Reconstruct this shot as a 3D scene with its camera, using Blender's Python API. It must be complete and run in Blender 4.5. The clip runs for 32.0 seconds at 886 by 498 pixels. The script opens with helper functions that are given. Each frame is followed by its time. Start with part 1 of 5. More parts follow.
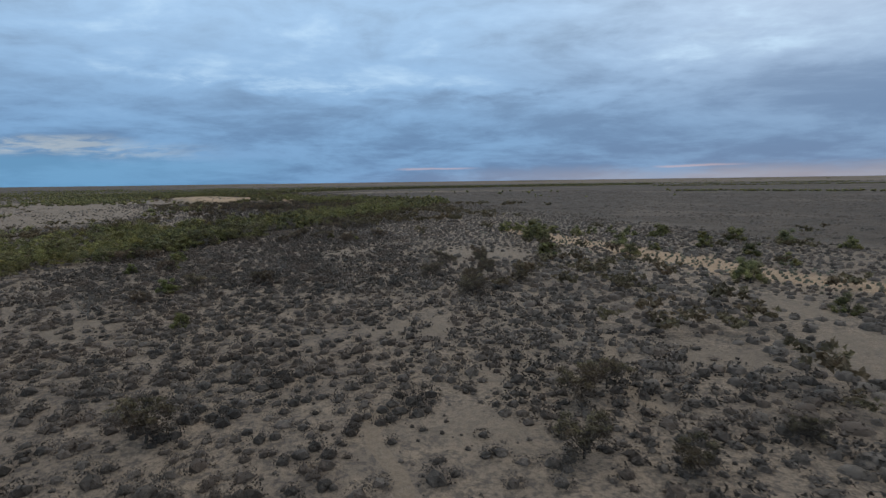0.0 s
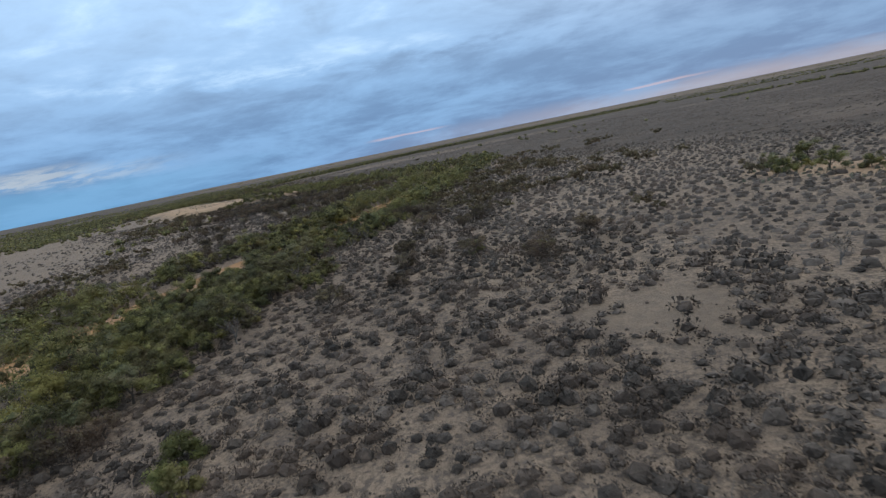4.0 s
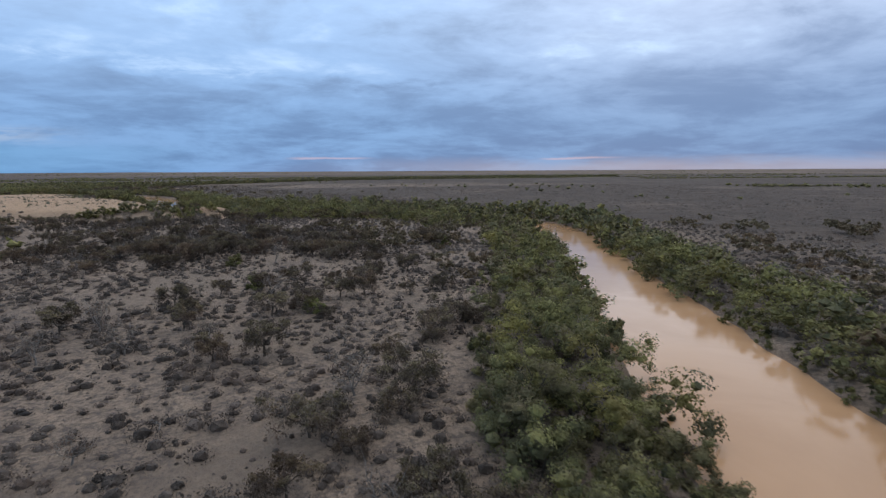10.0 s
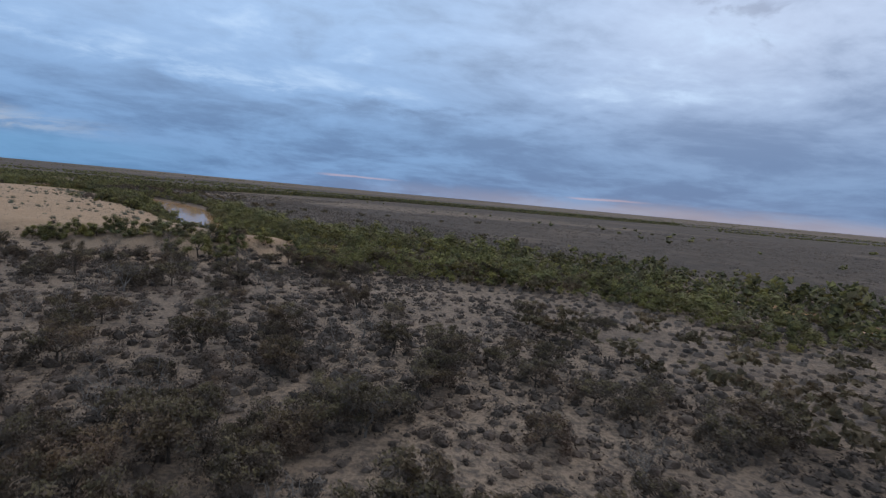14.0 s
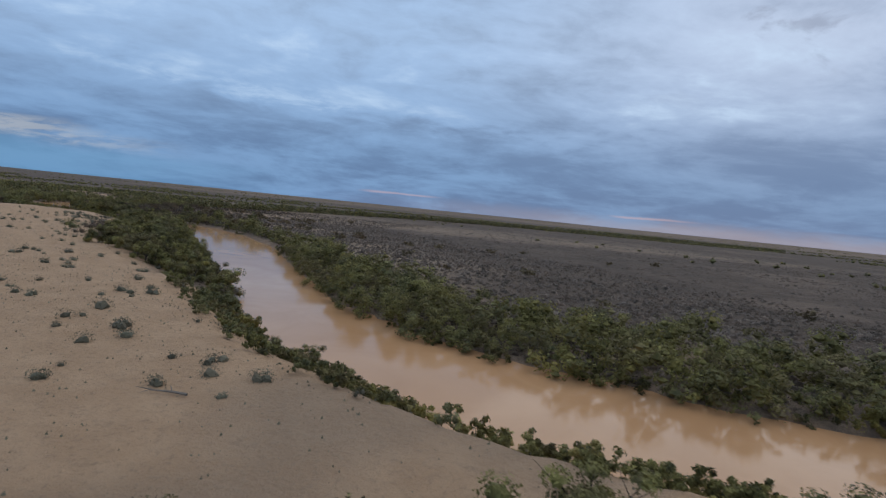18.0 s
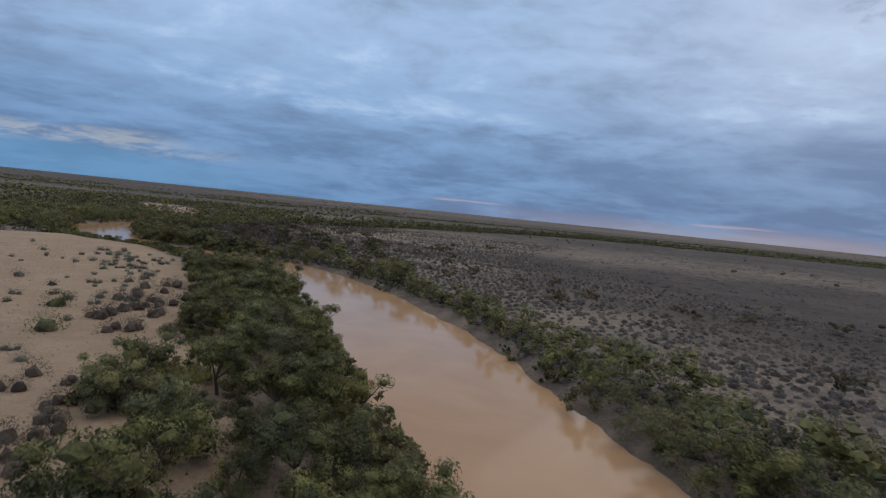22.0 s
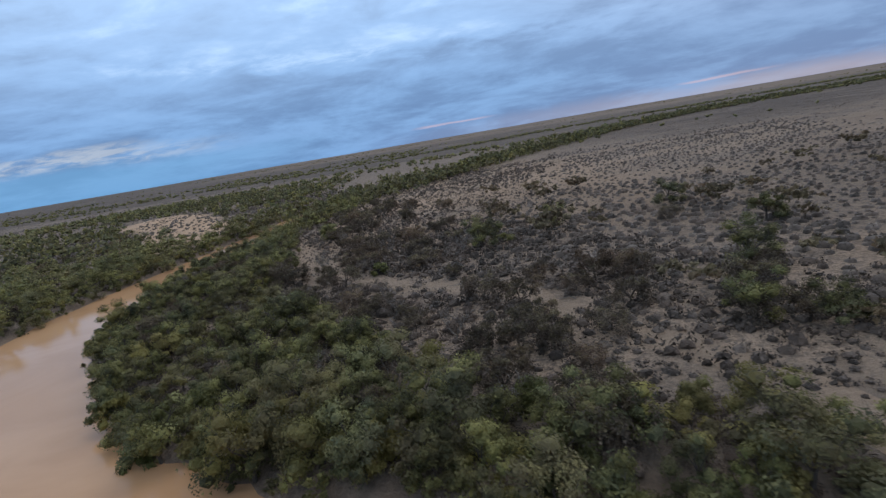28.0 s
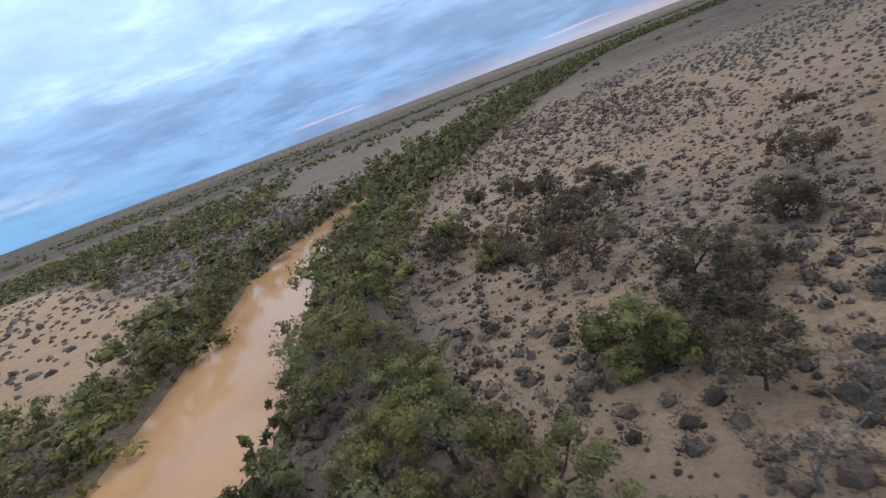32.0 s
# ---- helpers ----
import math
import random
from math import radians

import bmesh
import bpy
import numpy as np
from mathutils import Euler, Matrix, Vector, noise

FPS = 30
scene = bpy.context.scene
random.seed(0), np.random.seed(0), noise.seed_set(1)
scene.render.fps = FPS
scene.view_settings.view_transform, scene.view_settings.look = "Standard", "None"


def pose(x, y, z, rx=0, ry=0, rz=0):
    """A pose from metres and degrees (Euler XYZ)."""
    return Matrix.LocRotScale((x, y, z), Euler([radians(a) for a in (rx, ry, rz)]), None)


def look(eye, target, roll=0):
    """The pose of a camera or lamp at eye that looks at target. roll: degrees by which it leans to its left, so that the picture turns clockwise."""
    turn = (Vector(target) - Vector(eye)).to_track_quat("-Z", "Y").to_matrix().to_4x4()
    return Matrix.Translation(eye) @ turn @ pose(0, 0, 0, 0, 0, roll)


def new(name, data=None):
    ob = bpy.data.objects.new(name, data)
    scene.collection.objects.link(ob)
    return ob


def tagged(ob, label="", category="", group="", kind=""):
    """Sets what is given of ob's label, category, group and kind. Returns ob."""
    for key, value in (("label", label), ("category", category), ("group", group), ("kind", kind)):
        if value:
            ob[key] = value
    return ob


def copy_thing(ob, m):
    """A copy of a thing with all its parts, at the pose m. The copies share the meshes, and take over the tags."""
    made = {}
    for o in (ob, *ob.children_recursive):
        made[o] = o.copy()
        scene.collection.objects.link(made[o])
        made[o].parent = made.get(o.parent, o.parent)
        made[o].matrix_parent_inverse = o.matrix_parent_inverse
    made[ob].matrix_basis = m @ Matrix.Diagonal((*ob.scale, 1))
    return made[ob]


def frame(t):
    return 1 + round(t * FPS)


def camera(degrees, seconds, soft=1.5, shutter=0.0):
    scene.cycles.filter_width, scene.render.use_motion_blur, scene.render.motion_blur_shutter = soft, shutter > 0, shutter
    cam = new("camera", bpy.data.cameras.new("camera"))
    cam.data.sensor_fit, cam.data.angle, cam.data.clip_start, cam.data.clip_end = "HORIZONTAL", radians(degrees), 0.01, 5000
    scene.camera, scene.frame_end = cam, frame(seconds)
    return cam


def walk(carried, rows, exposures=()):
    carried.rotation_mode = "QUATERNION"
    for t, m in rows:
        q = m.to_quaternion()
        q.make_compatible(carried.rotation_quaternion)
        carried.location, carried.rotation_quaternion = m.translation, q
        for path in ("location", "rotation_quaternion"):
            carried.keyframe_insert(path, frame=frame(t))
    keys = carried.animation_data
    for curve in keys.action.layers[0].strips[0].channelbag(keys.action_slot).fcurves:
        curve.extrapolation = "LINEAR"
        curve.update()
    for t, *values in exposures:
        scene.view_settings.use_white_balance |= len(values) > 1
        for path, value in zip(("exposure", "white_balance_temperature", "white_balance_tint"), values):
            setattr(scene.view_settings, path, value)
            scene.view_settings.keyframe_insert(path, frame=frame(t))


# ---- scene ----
cam = camera(79.66, 32.0, soft=1.35, shutter=0.12)

# seconds, x, y, z of the camera, yaw, pitch, roll in degrees
ROUTE = [
    (0, 0.00, 0.00, 18.01, -0.00, -7.40, -0.79),
    (0.5, -5.69, 11.06, 17.84, -0.16, -7.95, -2.25),
    (1, -11.35, 22.06, 17.71, -0.17, -8.54, -3.74),
    (1.5, -16.95, 33.00, 17.65, -0.01, -9.23, -5.44),
    (2, -22.41, 44.12, 17.66, 0.38, -10.07, -7.65),
    (2.5, -27.86, 55.13, 17.75, 0.52, -10.65, -9.10),
    (3, -33.27, 66.60, 17.90, 0.37, -11.24, -9.99),
    (3.5, -38.14, 77.89, 17.79, -0.01, -11.47, -11.11),
    (4, -41.86, 89.75, 17.88, -0.59, -11.50, -11.60),
    (4.5, -44.20, 102.45, 18.22, -1.52, -11.30, -11.16),
    (5, -46.57, 115.52, 18.57, -2.76, -11.09, -10.28),
    (5.5, -50.36, 128.50, 18.69, -4.25, -11.10, -9.47),
    (6, -55.34, 141.28, 18.61, -5.85, -11.29, -8.87),
    (6.5, -59.74, 154.02, 18.50, -6.81, -12.02, -10.13),
    (7, -64.05, 166.71, 18.34, -7.70, -12.54, -10.99),
    (7.5, -68.05, 179.22, 18.20, -8.86, -12.32, -9.88),
    (8, -71.88, 191.69, 18.07, -9.98, -12.08, -8.87),
    (8.5, -75.54, 204.29, 17.97, -10.90, -11.65, -7.59),
    (9, -79.01, 216.77, 17.86, -11.17, -11.13, -6.27),
    (9.5, -82.36, 229.30, 17.74, -11.09, -10.13, -3.88),
    (10, -85.68, 241.75, 17.57, -11.23, -8.53, -0.29),
    (10.5, -88.96, 254.41, 17.39, -11.27, -7.61, 1.15),
    (11, -92.20, 266.16, 17.06, -11.20, -6.91, 1.79),
    (11.5, -95.41, 278.50, 16.79, -11.05, -6.26, 3.04),
    (12, -98.54, 291.09, 16.65, -10.66, -6.02, 3.70),
    (12.5, -101.72, 303.24, 16.57, -10.22, -5.67, 4.69),
    (13, -105.23, 315.20, 16.50, -9.89, -5.46, 5.50),
    (13.5, -108.79, 327.13, 16.40, -9.54, -5.23, 6.27),
    (14, -112.41, 338.96, 16.25, -8.97, -5.67, 5.21),
    (14.5, -115.97, 350.71, 16.12, -8.34, -5.50, 4.72),
    (15, -119.85, 363.90, 16.10, -7.75, -5.35, 4.62),
    (15.5, -124.25, 378.81, 16.20, -7.22, -5.21, 5.01),
    (16, -128.90, 393.72, 16.31, -6.71, -5.06, 5.54),
    (16.5, -133.55, 406.89, 16.31, -6.19, -4.86, 5.84),
    (17, -138.12, 418.60, 16.23, -5.66, -4.63, 5.89),
    (17.5, -142.78, 430.09, 16.20, -5.20, -4.45, 5.62),
    (18, -147.55, 441.55, 16.22, -4.52, -4.25, 5.72),
    (18.5, -152.31, 452.87, 16.38, -3.66, -3.97, 6.23),
    (19, -157.18, 464.58, 16.64, -2.72, -3.83, 6.81),
    (19.5, -162.22, 476.14, 16.91, -1.64, -3.69, 7.15),
    (20, -167.48, 487.62, 17.09, -0.62, -3.76, 6.97),
    (20.5, -172.97, 499.25, 17.23, 0.38, -3.79, 7.06),
    (21, -178.66, 510.98, 17.37, 1.16, -3.86, 6.88),
    (21.5, -184.67, 522.34, 17.41, 1.97, -4.09, 6.25),
    (22, -190.78, 534.02, 17.59, 2.80, -4.18, 5.80),
    (22.5, -197.30, 545.85, 17.83, 3.55, -4.14, 5.70),
    (23, -204.46, 557.86, 18.00, 3.92, -4.31, 5.44),
    (23.5, -211.01, 569.20, 18.16, 4.36, -4.64, 4.40),
    (24, -218.02, 581.06, 18.31, 4.97, -5.32, 2.89),
    (24.5, -225.18, 592.78, 18.43, 5.33, -6.31, 1.26),
    (25, -232.18, 604.27, 18.60, 5.43, -7.28, -0.24),
    (25.5, -238.82, 615.46, 18.92, 5.51, -8.41, -1.22),
    (26, -244.71, 625.47, 18.93, 5.60, -9.22, -2.18),
    (26.5, -249.67, 634.04, 18.54, 5.60, -9.64, -3.27),
    (27, -254.56, 642.51, 18.02, 5.37, -10.04, -4.78),
    (27.5, -260.24, 652.20, 17.68, 4.76, -10.79, -7.02),
    (28, -266.60, 662.96, 17.53, 3.93, -11.83, -9.71),
    (28.5, -272.68, 673.90, 17.45, 2.93, -13.01, -12.61),
    (29, -278.65, 684.85, 17.34, 1.69, -13.65, -14.61),
    (29.5, -284.35, 695.93, 16.97, 0.43, -14.10, -15.85),
    (30, -289.60, 707.18, 16.49, -0.43, -14.55, -17.02),
    (30.5, -294.43, 718.27, 16.51, -1.34, -15.20, -18.05),
    (31, -298.89, 729.42, 16.38, -2.30, -15.61, -18.92),
    (31.5, -303.28, 740.64, 16.22, -3.69, -15.74, -19.48),
    (32, -307.20, 751.58, 15.89, -5.26, -15.87, -20.53),
]


def aimed(x, y, z, yaw, pitch, roll):
    a, b = radians(yaw), radians(pitch)
    ahead = (-math.sin(a) * math.cos(b), math.cos(a) * math.cos(b), math.sin(b))
    return look((x, y, z), (x + 10 * ahead[0], y + 10 * ahead[1], z + 10 * ahead[2]), roll)


walk(cam, [(r[0], aimed(*r[1:])) for r in ROUTE], [(0, 0.24, 6600, 3), (3, 0.45, 6600, 4), (7, 0.55, 6500, 8), (9, 0.5, 6450, 10), (11, 0.38, 6450, 10), (14, 0.22, 6500, 10), (17, 0.15, 6650, 9), (21, 0.04, 6600, 10), (25, 0.04, 6350, 10), (28, 0.46, 6350, 9), (30, 0.76, 6550, 10), (32, 0.84, 6650, 9)])

# ---- light ----
SUN_HEIGHT, SUN_TURN = radians(42), radians(35)
world = bpy.data.worlds.new("dusk_sky")
scene.world = world
world.use_nodes = True


class Nodes:
    """Short hand for building a node tree."""

    def __init__(self, tree):
        self.tree = tree
        tree.nodes.clear()

    def add(self, kind, **sets):
        n = self.tree.nodes.new(kind)
        for key, value in sets.items():
            setattr(n, key, value)
        return n

    def link(self, a, b):
        self.tree.links.new(a, b)

    def put(self, sock, value):
        if isinstance(value, bpy.types.NodeSocket):
            self.tree.links.new(value, sock)
        else:
            sock.default_value = value

    def math(self, op, a, b=0.0, clamp=False):
        n = self.add("ShaderNodeMath", operation=op, use_clamp=clamp)
        self.put(n.inputs[0], a)
        self.put(n.inputs[1], b)
        return n.outputs[0]

    def ramp(self, value, lo, hi):
        """0 below lo, 1 above hi, smooth between."""
        n = self.add("ShaderNodeMapRange", interpolation_type="SMOOTHSTEP")
        self.put(n.inputs["Value"], value)
        n.inputs["From Min"].default_value = lo
        n.inputs["From Max"].default_value = hi
        return n.outputs["Result"]

    def band(self, value, a, b, c, d):
        """Rises from a to b, falls from c to d."""
        up, down = self.ramp(value, a, b), self.ramp(value, c, d)
        return self.math("MULTIPLY", up, self.math("SUBTRACT", 1.0, down))

    def mix(self, factor, a, b, blend="MIX"):
        n = self.add("ShaderNodeMix", data_type="RGBA", blend_type=blend)
        self.put(n.inputs[0], factor)
        for sock, value in ((n.inputs[6], a), (n.inputs[7], b)):
            self.put(sock, (*value, 1) if isinstance(value, tuple) and len(value) == 3 else value)
        return n.outputs[2]

    def noise(self, vector, scale, detail=4.0, rough=0.5, distort=0.0):
        n = self.add("ShaderNodeTexNoise")
        if vector is not None:
            self.link(vector, n.inputs["Vector"])
        n.inputs["Scale"].default_value = scale
        n.inputs["Detail"].default_value = detail
        n.inputs["Roughness"].default_value = rough
        n.inputs["Distortion"].default_value = distort
        return n.outputs["Fac"]

    def joined(self, x, y, z):
        n = self.add("ShaderNodeCombineXYZ")
        for sock, value in zip(n.inputs, (x, y, z)):
            self.put(sock, value)
        return n.outputs[0]


def build_sky():
    g = Nodes(world.node_tree)
    way = g.add("ShaderNodeTexCoord").outputs["Generated"]
    split = g.add("ShaderNodeSeparateXYZ")
    g.link(way, split.inputs[0])
    x, y, z = split.outputs
    up = g.math("MAXIMUM", z, 0.0)
    turn = g.math("MULTIPLY", g.math("ARCTAN2", x, y), 57.2958)   # degrees to the right of +y
    rise = g.math("MULTIPLY", g.math("ARCSINE", z), 57.2958)
    flat = g.math("ADD", up, 0.15)
    px, py = g.math("DIVIDE", x, flat), g.math("DIVIDE", y, flat)
    billow = g.noise(g.joined(px, g.math("MULTIPLY", py, 1.1), 0.0), 1.15, 9.0, 0.58, 0.3)
    wisp = g.noise(g.joined(px, g.math("MULTIPLY", py, 1.2), 5.1), 4.2, 7.0, 0.60, 0.35)
    broad = g.noise(g.joined(px, g.math("MULTIPLY", py, 1.3), 3.7), 0.42, 3.0, 0.5, 0.2)
    streak = g.noise(g.joined(turn, g.math("MULTIPLY", rise, 3.8), 1.3), 0.075, 10.0, 0.64, 0.35)
    lift = g.ramp(rise, 1.0, 19.0)
    deck = g.math("ADD", g.math("MULTIPLY", billow, 0.56), g.math("ADD", g.math("MULTIPLY", broad, 0.22), g.math("MULTIPLY", wisp, 0.22)))
    low = g.math("ADD", g.math("MULTIPLY", streak, 0.62), g.math("MULTIPLY", billow, 0.38))
    mixed = g.add("ShaderNodeMix", data_type="FLOAT")
    g.put(mixed.inputs[0], g.ramp(rise, 3.0, 12.0))
    g.put(mixed.inputs[2], low)
    g.put(mixed.inputs[3], deck)
    cover = g.math("ADD", mixed.outputs[0], g.math("ADD", g.math("MULTIPLY", lift, 0.045), g.math("MULTIPLY", g.ramp(rise, 15.0, 32.0), 0.05)))
    # a long bright seam where the deck is thin, and paler cloud to the upper left
    seam = g.band(g.math("ADD", rise, g.math("ADD", g.math("MULTIPLY", wisp, 5.0), g.math("MULTIPLY", turn, 0.045))), 10.2, 12.0, 12.6, 15.0)
    cover = g.math("ADD", cover, g.math("MULTIPLY", g.math("MULTIPLY", seam, g.band(turn, -38.0, -18.0, 6.0, 26.0)), 0.06))
    dark = g.mix(lift, (0.098, 0.190, 0.375), (0.255, 0.350, 0.510))
    pale = g.mix(lift, (0.165, 0.31, 0.56), (0.37, 0.535, 0.80))
    lilac = g.ramp(turn, -4.0, 40.0)
    dark = g.mix(g.math("MULTIPLY", lilac, 0.75), dark, g.mix(lift, (0.100, 0.175, 0.345), (0.265, 0.335, 0.485)))
    pale = g.mix(g.math("MULTIPLY", lilac, 0.8), pale, g.mix(lift, (0.150, 0.252, 0.45), (0.50, 0.585, 0.76)))
    cover = g.math("ADD", cover, g.math("MULTIPLY", g.math("SUBTRACT", 1.0, g.ramp(turn, -44.0, -12.0)), 0.012))
    cover = g.math("SUBTRACT", cover, g.math("MULTIPLY", g.ramp(turn, 4.0, 36.0), 0.004))
    cloud = g.mix(g.ramp(cover, 0.41, 0.60), dark, pale)
    # ragged darker puffs under the pale deck to the right
    puff = g.ramp(g.noise(g.joined(px, g.math("MULTIPLY", py, 1.1), 9.4), 2.6, 6.0, 0.56, 0.5), 0.55, 0.66)
    puff = g.math("MULTIPLY", g.math("MULTIPLY", puff, g.ramp(turn, -6.0, 16.0)), g.ramp(rise, 11.0, 17.0))
    cloud = g.mix(g.math("MULTIPLY", puff, 0.6), cloud, (0.27, 0.32, 0.44))
    cloud = g.mix(g.math("MULTIPLY", g.ramp(cover, 0.57, 0.72), g.math("MULTIPLY", g.ramp(rise, 3.0, 14.0), 0.85)), cloud, (0.58, 0.75, 0.97))
    # clear strip low in the west of the view, with a cream streak over it
    ragged = g.math("ADD", rise, g.math("MULTIPLY", streak, 3.0))
    clear = g.math("MULTIPLY", g.band(ragged, -1.0, 0.6, 3.2, 4.6), g.math("SUBTRACT", 1.0, g.ramp(turn, -36.0, -6.0)))
    cloud = g.mix(g.math("MULTIPLY", clear, 0.6), cloud, (0.115, 0.30, 0.53))
    cream = g.math("MULTIPLY", g.band(ragged, 3.7, 4.4, 4.9, 5.9), g.math("SUBTRACT", 1.0, g.ramp(turn, -36.0, -20.0)))
    cloud = g.mix(g.math("MULTIPLY", g.math("MULTIPLY", cream, g.ramp(wisp, 0.36, 0.6)), 0.5), cloud, (0.52, 0.53, 0.54))
    # dusk glow along the horizon
    glow = g.math("MULTIPLY", g.band(g.math("ADD", rise, g.math("MULTIPLY", streak, 2.4)), -0.6, 0.5, 1.2, 2.7), g.ramp(turn, -14.0, 34.0))
    cloud = g.mix(g.math("MULTIPLY", glow, 0.5), cloud, (0.42, 0.335, 0.34))
    spark = g.math("MULTIPLY", g.band(g.math("ADD", rise, g.math("MULTIPLY", streak, 0.8)), 1.42, 1.52, 1.6, 1.75), g.band(turn, -5.5, -3.0, 1.0, 4.5))
    spark2 = g.math("MULTIPLY", g.band(g.math("ADD", rise, g.math("MULTIPLY", streak, 0.8)), 1.36, 1.46, 1.52, 1.66), g.band(turn, 21.0, 23.0, 26.0, 31.0))
    cloud = g.mix(g.math("MULTIPLY", g.math("MAXIMUM", spark, spark2), 0.38), cloud, (0.62, 0.40, 0.40))
    # overhead, out of view, an overcast sky is lighter
    cloud = g.mix(g.ramp(rise, 36.0, 70.0), cloud, (0.86, 0.88, 0.92))
    clouds = g.add("ShaderNodeBackground")
    g.put(clouds.inputs["Color"], cloud)
    clouds.inputs["Strength"].default_value = 1.0
    sky = g.add("ShaderNodeTexSky", sky_type="NISHITA", sun_disc=False, sun_elevation=SUN_HEIGHT, sun_rotation=SUN_TURN)
    clear_sky = g.add("ShaderNodeBackground")
    g.put(clear_sky.inputs["Color"], sky.outputs[0])
    clear_sky.inputs["Strength"].default_value = 0.05
    both = g.add("ShaderNodeMixShader")
    both.inputs[0].default_value = 0.92
    g.link(clear_sky.outputs[0], both.inputs[1])
    g.link(clouds.outputs[0], both.inputs[2])
    out = g.add("ShaderNodeOutputWorld")
    g.link(both.outputs[0], out.inputs[0])


build_sky()
sun = new("sun", bpy.data.lights.new("sun", "SUN"))
sun.data.energy, sun.data.angle, sun.data.color = 0.5, radians(60), (1.0, 0.95, 0.9)
sun.matrix_world = look((math.sin(SUN_TURN) * math.cos(SUN_HEIGHT), math.cos(SUN_TURN) * math.cos(SUN_HEIGHT), math.sin(SUN_HEIGHT)), (0, 0, 0))


# ---- materials ----
def surface(name, rough=0.9):
    m = bpy.data.materials.new(name)
    m.use_nodes = True
    g = Nodes(m.node_tree)
    bsdf = g.add("ShaderNodeBsdfPrincipled")
    bsdf.inputs["Roughness"].default_value = rough
    bsdf.inputs["Specular IOR Level"].default_value = 0.2
    out = g.add("ShaderNodeOutputMaterial")
    g.link(bsdf.outputs[0], out.inputs[0])
    place = g.add("ShaderNodeNewGeometry").outputs["Position"]
    return m, g, bsdf, place


def relief(g, bsdf, height, strength, distance):
    n = g.add("ShaderNodeBump")
    n.inputs["Strength"].default_value = strength
    n.inputs["Distance"].default_value = distance
    g.link(height, n.inputs["Height"])
    g.link(n.outputs[0], bsdf.inputs["Normal"])


def attribute(g, name):
    n = g.add("ShaderNodeAttribute", attribute_name=name)
    return n.outputs["Fac"]


def ground_material():
    m, g, bsdf, place = surface("dry_soil", 0.95)
    broad = g.noise(place, 0.035, 5.0, 0.6)
    middle = g.noise(place, 0.28, 5.0, 0.6)
    fine = g.noise(place, 2.3, 6.0, 0.65)
    grit = g.noise(place, 14.0, 4.0, 0.6)
    soil = g.mix(g.ramp(broad, 0.36, 0.62), (0.245, 0.182, 0.134), (0.355, 0.262, 0.187))
    soil = g.mix(g.math("MULTIPLY", g.ramp(middle, 0.45, 0.68), 0.7), soil, (0.400, 0.293, 0.204))
    litter = g.math("MULTIPLY", g.ramp(g.math("ADD", g.math("MULTIPLY", fine, 0.6), g.math("MULTIPLY", g.noise(place, 0.9, 5.0, 0.6), 0.4)), 0.46, 0.58), 0.8)
    soil = g.mix(litter, soil, (0.105, 0.084, 0.069))
    twiggy = g.ramp(g.noise(place, 5.0, 7.0, 0.8, 0.6), 0.52, 0.60)
    soil = g.mix(g.math("MULTIPLY", twiggy, 0.55), soil, (0.072, 0.057, 0.047))
    crumbs = g.ramp(g.noise(place, 1.6, 9.0, 0.82, 0.4), 0.53, 0.58)
    soil = g.mix(g.math("MULTIPLY", crumbs, 0.6), soil, (0.088, 0.070, 0.058))
    sand = g.mix(g.ramp(middle, 0.35, 0.7), (0.445, 0.292, 0.176), (0.515, 0.348, 0.216))
    sand = g.mix(g.math("MULTIPLY", g.ramp(fine, 0.5, 0.7), 0.55), sand, (0.27, 0.19, 0.128))
    scuffed = g.ramp(g.noise(place, 0.7, 9.0, 0.74, 0.7), 0.54, 0.64)
    sand = g.mix(g.math("MULTIPLY", scuffed, 0.4), sand, (0.30, 0.21, 0.14))
    soil = g.mix(attribute(g, "sand"), soil, sand)
    plain = g.mix(g.ramp(middle, 0.3, 0.7), (0.047, 0.035, 0.027), (0.081, 0.060, 0.044))
    mottled = g.ramp(g.noise(place, 0.06, 7.0, 0.7, 0.4), 0.42, 0.6)
    plain = g.mix(g.math("MULTIPLY", mottled, 0.5), plain, (0.125, 0.092, 0.066))
    plain = g.mix(g.math("MULTIPLY", g.ramp(g.noise(place, 0.35, 6.0, 0.75), 0.5, 0.62), 0.6), plain, (0.038, 0.031, 0.027))
    pale = g.ramp(g.noise(place, 0.012, 5.0, 0.62, 0.6), 0.52, 0.66)
    plain = g.mix(g.math("MULTIPLY", pale, 0.6), plain, (0.165, 0.120, 0.088))
    soil = g.mix(attribute(g, "plain"), soil, plain)
    mud = g.mix(fine, (0.15, 0.102, 0.068), (0.25, 0.175, 0.115))
    soil = g.mix(attribute(g, "mud"), soil, mud)
    soil = g.mix(g.math("MULTIPLY", attribute(g, "track"), 0.8), soil, g.mix(g.math("MULTIPLY", twiggy, 0.45), g.mix(g.ramp(fine, 0.35, 0.65), (0.205, 0.152, 0.110), (0.31, 0.235, 0.168)), (0.12, 0.095, 0.077)))
    soil = g.mix(attribute(g, "litter"), soil, g.mix(fine, (0.075, 0.062, 0.052), (0.15, 0.12, 0.095)))
    g.link(g.mix(g.math("MULTIPLY", grit, 0.35), soil, (0.10, 0.08, 0.07)), bsdf.inputs["Base Color"])
    relief(g, bsdf, g.math("ADD", fine, g.math("MULTIPLY", grit, 0.35)), 0.9, 0.35)
    return m


